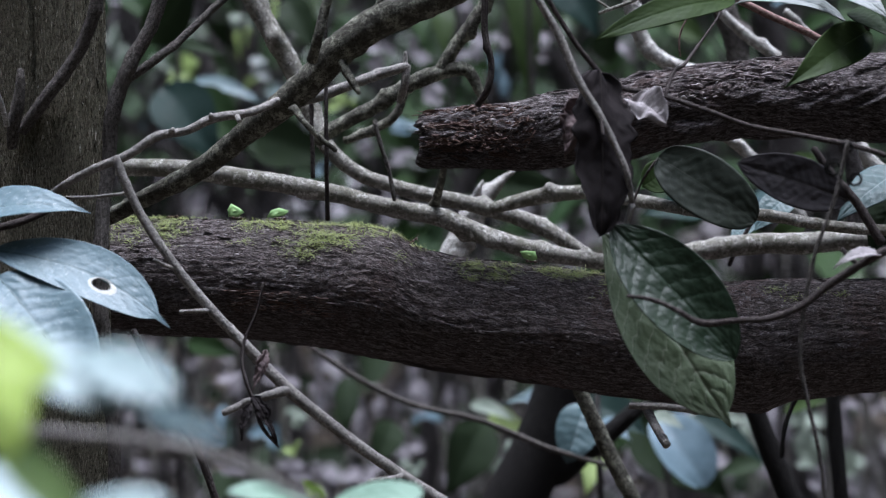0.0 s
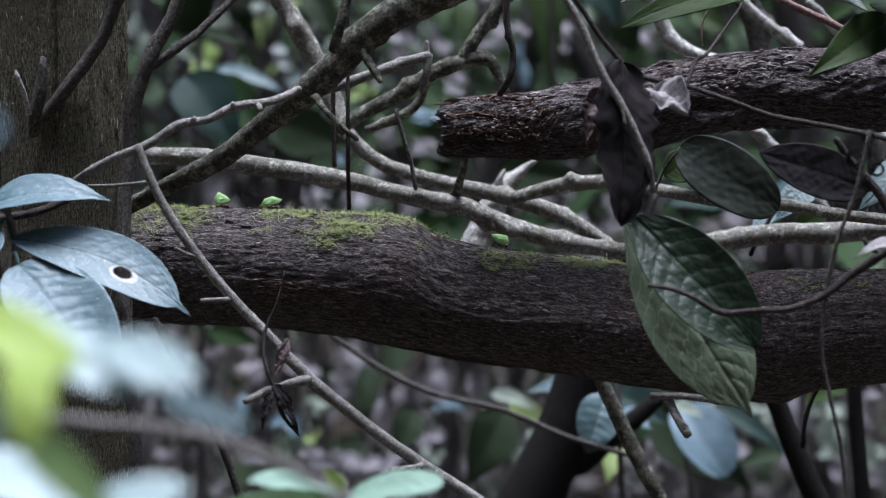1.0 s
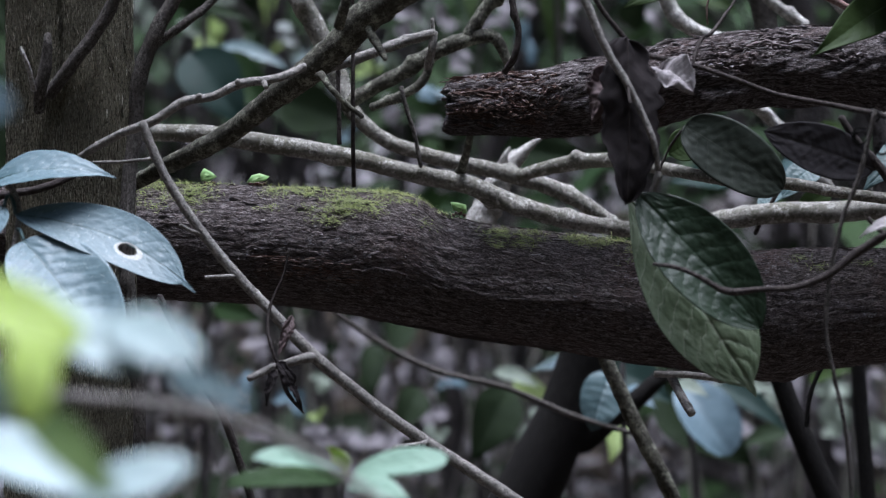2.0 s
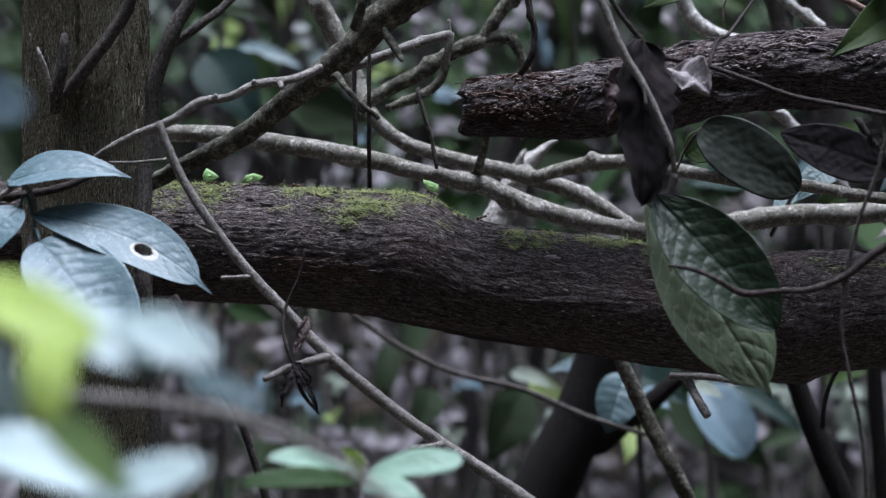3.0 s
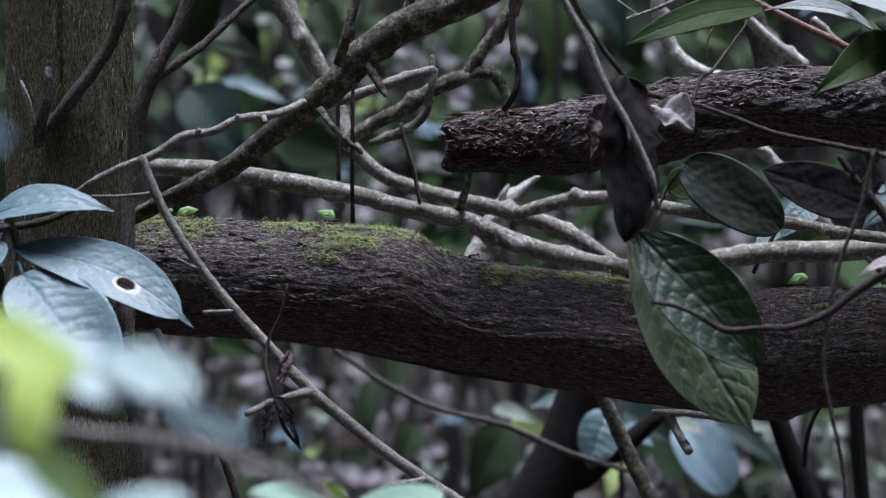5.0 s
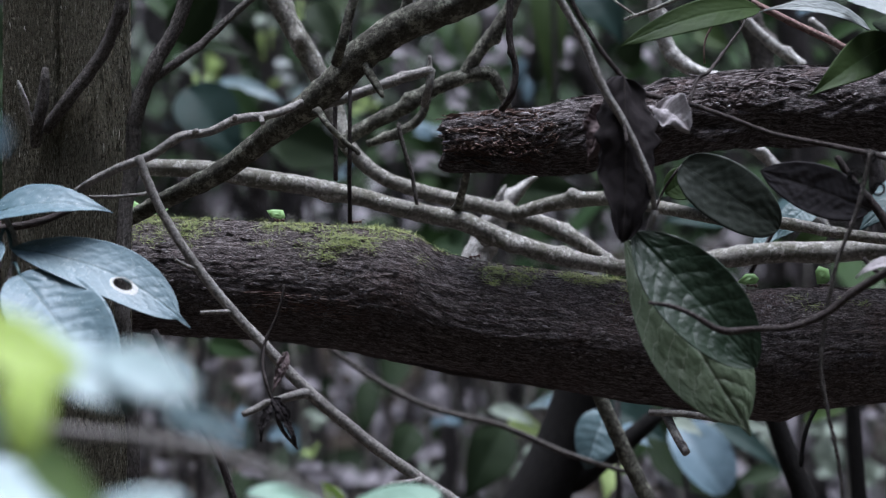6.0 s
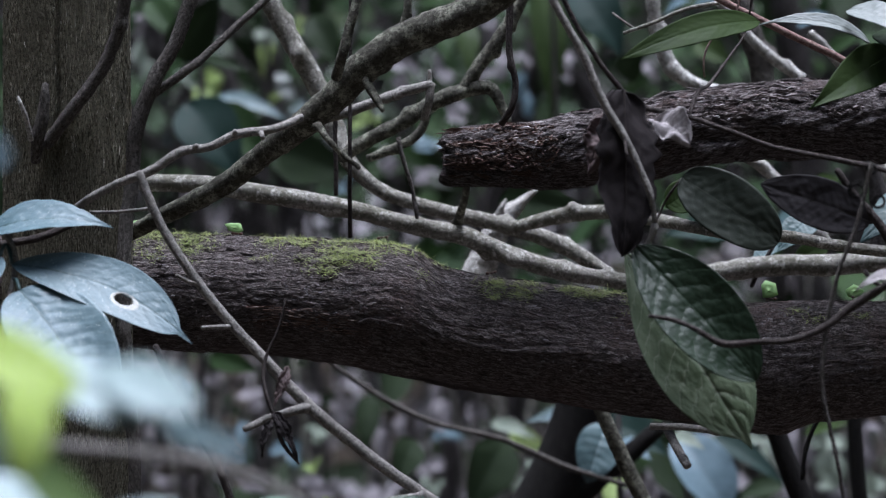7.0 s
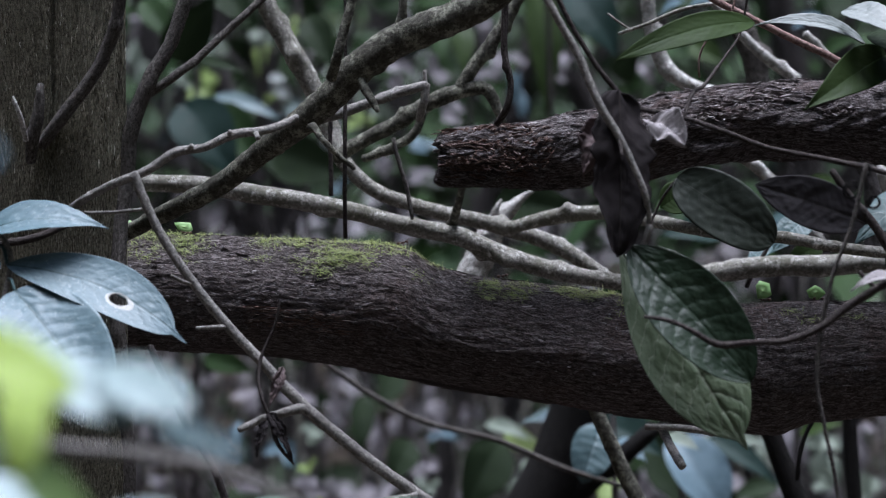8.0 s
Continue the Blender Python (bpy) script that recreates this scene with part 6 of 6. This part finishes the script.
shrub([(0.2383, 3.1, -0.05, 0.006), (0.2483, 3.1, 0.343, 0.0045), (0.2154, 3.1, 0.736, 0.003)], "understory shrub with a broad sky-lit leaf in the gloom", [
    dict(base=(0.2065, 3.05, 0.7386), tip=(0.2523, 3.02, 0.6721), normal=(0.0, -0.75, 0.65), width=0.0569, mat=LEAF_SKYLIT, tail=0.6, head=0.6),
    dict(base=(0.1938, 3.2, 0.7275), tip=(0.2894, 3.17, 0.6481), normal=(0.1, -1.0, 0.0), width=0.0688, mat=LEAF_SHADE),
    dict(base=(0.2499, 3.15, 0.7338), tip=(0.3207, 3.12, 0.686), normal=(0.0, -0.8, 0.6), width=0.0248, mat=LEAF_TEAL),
    dict(base=(0.2654, 3.2, 0.7256), tip=(0.314, 3.17, 0.7261), normal=(0.0, -0.8, 0.6), width=0.0195, mat=LEAF_GREY_LIT),
    dict(base=(0.2425, 3.2, 0.7281), tip=(0.2858, 3.17, 0.7133), normal=(0.0, -0.8, 0.6), width=0.0172, mat=LEAF_GREY_LIT),
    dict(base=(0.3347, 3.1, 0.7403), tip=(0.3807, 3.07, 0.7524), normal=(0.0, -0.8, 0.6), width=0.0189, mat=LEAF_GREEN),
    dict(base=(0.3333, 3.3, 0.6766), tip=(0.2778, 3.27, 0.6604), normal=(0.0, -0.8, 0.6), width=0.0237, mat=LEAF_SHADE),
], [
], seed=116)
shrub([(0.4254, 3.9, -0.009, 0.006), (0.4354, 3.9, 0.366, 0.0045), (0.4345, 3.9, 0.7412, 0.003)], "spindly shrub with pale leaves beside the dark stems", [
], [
    ((0.4179, 3.9, 0.6712), 0.0308, 0.0769, LEAF_LILAC_LIT),
    ((0.4278, 3.7, 0.6621), 0.0398, 0.0597, LEAF_GREY_LIT),
    ((0.4994, 3.9, 0.6792), 0.035, 0.0839, LEAF_LILAC_LIT),
    ((0.4409, 3.8, 0.6945), 0.0341, 0.0341, LEAF_GREY_LIT),
    ((0.3465, 3.8, 0.632), 0.0409, 0.0341, LEAF_LILAC_LIT),
    ((0.3975, 3.8, 0.6327), 0.0272, 0.0341, LEAF_LILAC_LIT),
    ((0.4994, 3.8, 0.6374), 0.0341, 0.0409, LEAF_GREY_LIT),
    ((0.4588, 3.8, 0.6233), 0.0341, 0.0341, LEAF_LILAC_LIT),
    ((0.376, 3.9, 0.6706), 0.021, 0.0419, LEAF_GREY_LIT),
    ((0.5323, 3.9, 0.7285), 0.035, 0.0489, LEAF_LILAC_LIT),
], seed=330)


def far_saplings(count, seed):
    """Thin stems with loose crowns, behind each other into the dark."""
    rnd = random.Random(seed)
    for i in range(count):
        y = 4.5 + 6.0 * (i / count) ** 1.2
        half = y * 0.17
        x = rnd.uniform(-half, half)
        r = rnd.uniform(0.006, 0.022) * (0.6 + y / 7)
        lean = rnd.gauss(0, 0.18)
        h = rnd.uniform(2.2, 3.2)
        t = thing("sapling", (x, y, floor_z(x, y)), "thin grey sapling with sparse leaves in the gloom", "sapling", "saplings in the wood behind")
        part("stem", tube([(x, y, floor_z(x, y) - 0.05, r * 1.3), (x + lean * 0.5, y, 1.1, r), (x + lean * 0.9 + rnd.gauss(0, 0.04), y, 1.5, r * 0.9), (x + lean * 1.6, y, h, r * 0.5)], 9, 0.08, 0.08, 0.2, 0, i), STEM_BARK, t)
        spots = []
        for _ in range(rnd.randint(26, 46)):
            z = rnd.choice([rnd.uniform(0.35, 1.5), rnd.uniform(0.9, 1.6)])
            a = rnd.uniform(0, 6.28)
            q = rnd.uniform(0.03, 0.42)
            d = np.array((math.cos(a), math.sin(a), rnd.uniform(-0.9, 0.3)))
            nn = np.array((rnd.gauss(0, 0.4), -0.35 + rnd.gauss(0, 0.4), 0.8))
            spots.append(((x + lean * z * 0.6 + math.cos(a) * q, y + math.sin(a) * q, z), d, nn, rnd.uniform(0.6, 1.4)))
        # unseen leaves above the view, added to shade the wood behind
        for _ in range(3):
            z, a, q = rnd.uniform(1.75, h + 0.2), rnd.uniform(0, 6.28), rnd.uniform(0.05, 0.75)
            spots.append(((x + lean * z * 0.6 + math.cos(a) * q, y + math.sin(a) * q, z), (math.cos(a), math.sin(a), rnd.uniform(-0.6, 0.2)), (rnd.gauss(0, 0.4), rnd.gauss(0, 0.4), 1.0), rnd.uniform(1.0, 1.9)))
        part("crown", scatter_leaves(spots, 0.12, i * 50, 5, 1), rnd.choice([LEAF_BACK, LEAF_SHADE, LEAF_BACK, LEAF_SHADE, LEAF_BACK]), t)


far_saplings(40, 9)


def litter(count, seed, near, far, spread, nu, nv):
    """Fallen leaves on the floor and the bank, curled and faded."""
    rnd = random.Random(seed)
    spots = []
    for _ in range(count):
        y = rnd.uniform(near, far)
        x = rnd.uniform(-1, 1) * spread(y)
        a = rnd.uniform(0, 6.28)
        spots.append(((x, y, floor_z(x, y) + rnd.uniform(0.0, 0.06)), (math.cos(a), 0.4 * math.sin(a), rnd.uniform(-0.5, 0.9)), (rnd.gauss(0, 0.5), -0.5 + rnd.gauss(0, 0.4), 0.7), rnd.uniform(0.5, 1.5)))
    ob = part("leaf_litter", scatter_leaves(spots, 0.10, 3, nu, nv), LITTER, origin=(0, (near + far) / 2, 0.5))
    tagged(ob, "faded mauve-grey fallen leaves covering the forest floor", "leaf litter", kind="stuff")


litter(1500, 77, 3.3, 7.6, lambda y: y * 0.2, 6, 2)
litter(2600, 78, -2.5, 6.5, lambda y: 3.5, 4, 1)


def undergrowth(seed):
    """Tangle of thin stems and small leaves between the log and the bank, too many to count."""
    rnd = random.Random(seed)
    V, F, U, k = [], [], [], 0
    for i in range(80):
        y = rnd.uniform(4.2, 5.6)
        x = rnd.uniform(-1, 1) * y * 0.17
        z0 = floor_z(x, y)
        lean, bow, r = rnd.gauss(0, 0.5), rnd.gauss(0, 0.12), rnd.uniform(0.0015, 0.007)
        v, f, u = tube([(x - lean * 0.9, y, z0 - 0.03, r), (x + bow, y + 0.05, 0.75, r), (x + lean * 0.35, y, 1.15, r * 0.9), (x + lean * 0.9 - bow, y, 1.7, r * 0.6)], 6, 0.05, 0.1, 0.5, 0, i)
        V.append(v)
        U.append(u)
        F += [tuple(a + k for a in q) for q in f]
        k += len(v)
    ob = part("undergrowth", (np.vstack(V), F, np.vstack(U)), STEM_BARK, origin=(0, 3.5, 0.1))
    tagged(ob, "tangle of thin grey stems behind the log", "undergrowth", kind="stuff")
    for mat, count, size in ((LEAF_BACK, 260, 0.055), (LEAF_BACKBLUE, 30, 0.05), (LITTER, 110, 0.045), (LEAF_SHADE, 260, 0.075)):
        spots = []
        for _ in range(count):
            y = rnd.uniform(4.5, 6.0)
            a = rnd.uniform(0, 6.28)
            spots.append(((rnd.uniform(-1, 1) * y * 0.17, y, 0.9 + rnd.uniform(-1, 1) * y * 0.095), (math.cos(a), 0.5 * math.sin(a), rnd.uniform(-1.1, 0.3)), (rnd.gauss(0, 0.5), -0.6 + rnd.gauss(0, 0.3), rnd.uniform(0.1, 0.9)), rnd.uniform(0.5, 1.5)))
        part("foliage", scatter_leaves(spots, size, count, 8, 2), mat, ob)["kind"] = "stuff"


def dry_stems(seed):
    """Pale dry stems that stand close together behind the log."""
    rnd = random.Random(seed)
    for i in range(90):
        y = rnd.uniform(4.0, 5.0)
        x = (rnd.uniform(0.08, 0.165) if rnd.random() < 0.5 else rnd.uniform(-0.11, 0.03)) * y
        r, lean = rnd.uniform(0.001, 0.004), rnd.gauss(0, 0.07)
        z, top = floor_z(x, y), rnd.uniform(0.72, 0.95)
        ob = part("dry_stem", tube([(x - lean, y, z - 0.02, r), (x + rnd.gauss(0, 0.02), y, z * 0.4 + 0.33, r), (x + lean, y, top, r * 0.7)], 6, 0.04, 0.1, 0.4, 0, i), PALE_BARK)
        tagged(ob, "thin pale dry stem standing in the gloom", "stem", "dry stems behind the log")


undergrowth(31)
dry_stems(55)
bark_flakes(log, "bark_flake", LOG_BARK, 290, 14, log_point, (-0.2348, 0.3303), (0.1, 2.1), (0.0014, 0.0034), (0.25, 0.6))
bark_flakes(upper_log, "splinter", ROT_WOOD, 60, 15, up_point, (-0.014, 0.055), (-0.4, 2.3), (0.0012, 0.0030), (0.4, 1.0), (1.2, 2.8))
bark_flakes(upper_log, "bark_flake", STUMP_BARK, 90, 16, up_point, (0.04, 0.33), (-0.2, 1.6), (0.0018, 0.0042), (0.2, 0.5), (1.0, 2.6))
# pale slivers stop before the right end, which stays dark as its shade
slivers(upper_log, "flaking_bark", STUMP_SLIVER, 900, 43, up_point, (0.03, 0.26), (-0.8, 1.0), (0.006, 0.024), (0.0006, 0.0018), (0.0001, 0.0007), 0.03, 0.25, "weathered grey flaking bark, left off the shaded right end")
slivers(upper_log, "scaly_bark", STUMP_SLIVER, 1900, 47, up_point, (0.02, 0.27), (-0.8, 1.5), (0.002, 0.008), (0.0005, 0.0016), (0.0001, 0.0009), 0.03, 0.5, "small crumbling scales of bark")
slivers(upper_log, "rotten_wood", RED_SLIVER, 900, 44, up_point, (-0.012, 0.06), (-0.6, 2.0), (0.0025, 0.008), (0.0005, 0.0014), (0.0002, 0.0014), 0.02, 0.55, "crumbling reddish-brown rotten wood")


# ---- leafcutter ants on the log ----
def ball(c, r, seg=12, rings=8):
    verts, faces = [], []
    for i in range(rings + 1):
        for j in range(seg):
            a, b = math.pi * i / rings, 2 * math.pi * j / seg
            verts.append((c[0] + r[0] * math.sin(a) * math.cos(b), c[1] + r[1] * math.sin(a) * math.sin(b), c[2] + r[2] * math.cos(a)))
    for i in range(rings):
        for j in range(seg):
            faces.append((i * seg + j, (i + 1) * seg + j, (i + 1) * seg + (j + 1) % seg, i * seg + (j + 1) % seg))
    return verts, faces


def ant(load, seed):
    """An ant that walks towards -x, about 8 mm long; load: width and height of the leaf piece it carries, and its tilt."""
    t = thing("leafcutter_ant", (0, 0, 0), "brown leafcutter ant carrying a cut green leaf piece" if load else "brown leafcutter ant walking along the log without a load", "ant", "ants on the log")
    part("head", ball((-0.0030, 0, 0.0030), (0.0012, 0.0013, 0.0010)), ANT_MAT, t)
    part("thorax", ball((-0.0004, 0, 0.0028), (0.0017, 0.0007, 0.0008)), ANT_MAT, t)
    part("abdomen", ball((0.0027, 0, 0.0028), (0.0014, 0.0011, 0.0011)), ANT_MAT, t)
    for s in (-1, 1):
        for k in (-1, 0, 1):
            part("leg", tube([(-0.0004 + k * 0.0008, s * 0.0005, 0.0025, 0.00022), (-0.0004 + k * 0.0022, s * 0.0018, 0.0034, 0.00018), (-0.0004 + k * 0.0032, s * 0.0028, 0.0002, 0.00012)], 6, 0.0006, 0.02), ANT_MAT, t)
        part("feeler", tube([(-0.0038, s * 0.0005, 0.0034, 0.00014), (-0.0048, s * 0.0014, 0.0046, 0.00013), (-0.0062, s * 0.0016, 0.0040, 0.0001)], 5, 0.0006, 0.02), ANT_MAT, t)
    if load:
        rnd = random.Random(seed)
        w, h, tilt, turn = load
        n = 6
        rim = []
        for i in range(n):
            a = 2 * math.pi * (i + rnd.uniform(-0.25, 0.25)) / n
            q = rnd.uniform(0.72, 1.2)
            rim.append((math.cos(a) * q * w / 2, math.sin(a) * q * h / 2))
        verts, faces, uvs = [], [], []
        m = Matrix.Translation((-0.002, 0, 0.0030 + h * 0.42)) @ pose(0, 0, 0, -14, tilt, turn)
        for q in (0.0, 0.5, 1.0):
            for x, z in rim:
                verts.append(m @ Vector((x * q, 5.0 * (x * q) ** 2, z * q)))
                uvs.append((0.5 + x * q / w, z * q / h * 2))
        for s in (0, 1):
            for i in range(n):
                j = (i + 1) % n
                faces.append((s * n + i, (s + 1) * n + i, (s + 1) * n + j, s * n + j))
        ob = part("leaf_piece", (verts, faces, uvs), LEAF_CUT, t, "freshly cut green leaf piece")
        sol = ob.modifiers.new("thickness", "SOLIDIFY")
        sol.thickness = 0.0003
    return t


ANTS = [
    (ant((0.0150, 0.0085, -18, 12), 1), [(0, -0.1143), (0.5, -0.1251), (1, -0.1341), (1.5, -0.1393), (3, -0.1621), (3.5, -0.1726), (4, -0.1811), (4.5, -0.1873), (5.8, -0.2107), (6.5, -0.2269), (7, -0.2297), (8, -0.2331)]),
    (ant((0.0125, 0.0110, 15, -20), 2), [(0, -0.1447), (0.5, -0.1571), (1, -0.1693), (1.5, -0.1777), (3, -0.1921), (4, -0.1971), (4.5, -0.2037), (5.8, -0.2271), (6.5, -0.236), (8, -0.252)]),
    (ant((0.0135, 0.0095, 10, 10), 3), [(0, 0.062), (0.5, 0.0417), (1, 0.0267), (1.5, 0.0092), (3, -0.0383), (3.5, -0.0557), (4, -0.0686), (4.5, -0.0816), (5.8, -0.1238), (6.5, -0.148), (7, -0.1608), (7.5, -0.1798), (8, -0.1929)]),
    (ant((0.0170, 0.0100, -12, -8), 4), [(0, 0.40), (4, 0.2693), (4.5, 0.2524), (5.8, 0.207), (6.5, 0.1899), (8, 0.160)]),
    (ant((0.0140, 0.0135, 25, 15), 5), [(0, 0.47), (5.8, 0.2672), (6, 0.2533), (6.5, 0.2331), (7, 0.2154), (7.5, 0.2190), (8, 0.2148)]),
    (ant((0.0130, 0.0100, 8, -25), 6), [(0, 0.46), (7, 0.2756), (8, 0.252)]),
    (ant(None, 7), [(0, -0.02), (4, 0.0045), (5.8, 0.0053), (8, 0.03)]),
    (ant(None, 8), [(0, -0.19), (3.5, -0.1221), (8, -0.04)]),
]


def motions():
    """The ants follow the crest of the log."""
    for i, (who, rows) in enumerate(ANTS):
        turned = i >= 6
        keys = []
        for (t0, x0), (t1, x1) in zip(rows, rows[1:]):
            k = max(1, round((t1 - t0) / 0.25))
            keys += [(t0 + (t1 - t0) * s / k, x0 + (x1 - x0) * s / k) for s in range(k)]
        keys.append(rows[-1])
        made = []
        for n, (t, x) in enumerate(keys):
            a, b = crest(x - 0.004, True), crest(x + 0.004, True)
            slope = math.degrees(math.atan2(b - a, 0.008))
            p = log_point(x, 0.10)
            sway = 5 * math.sin(t * 9 + i)
            made.append((t, pose(x, p.y, crest(x, True) - 0.0020, sway, -slope, (180 if turned else 0) + sway)))
        walk(who, made)


motions()
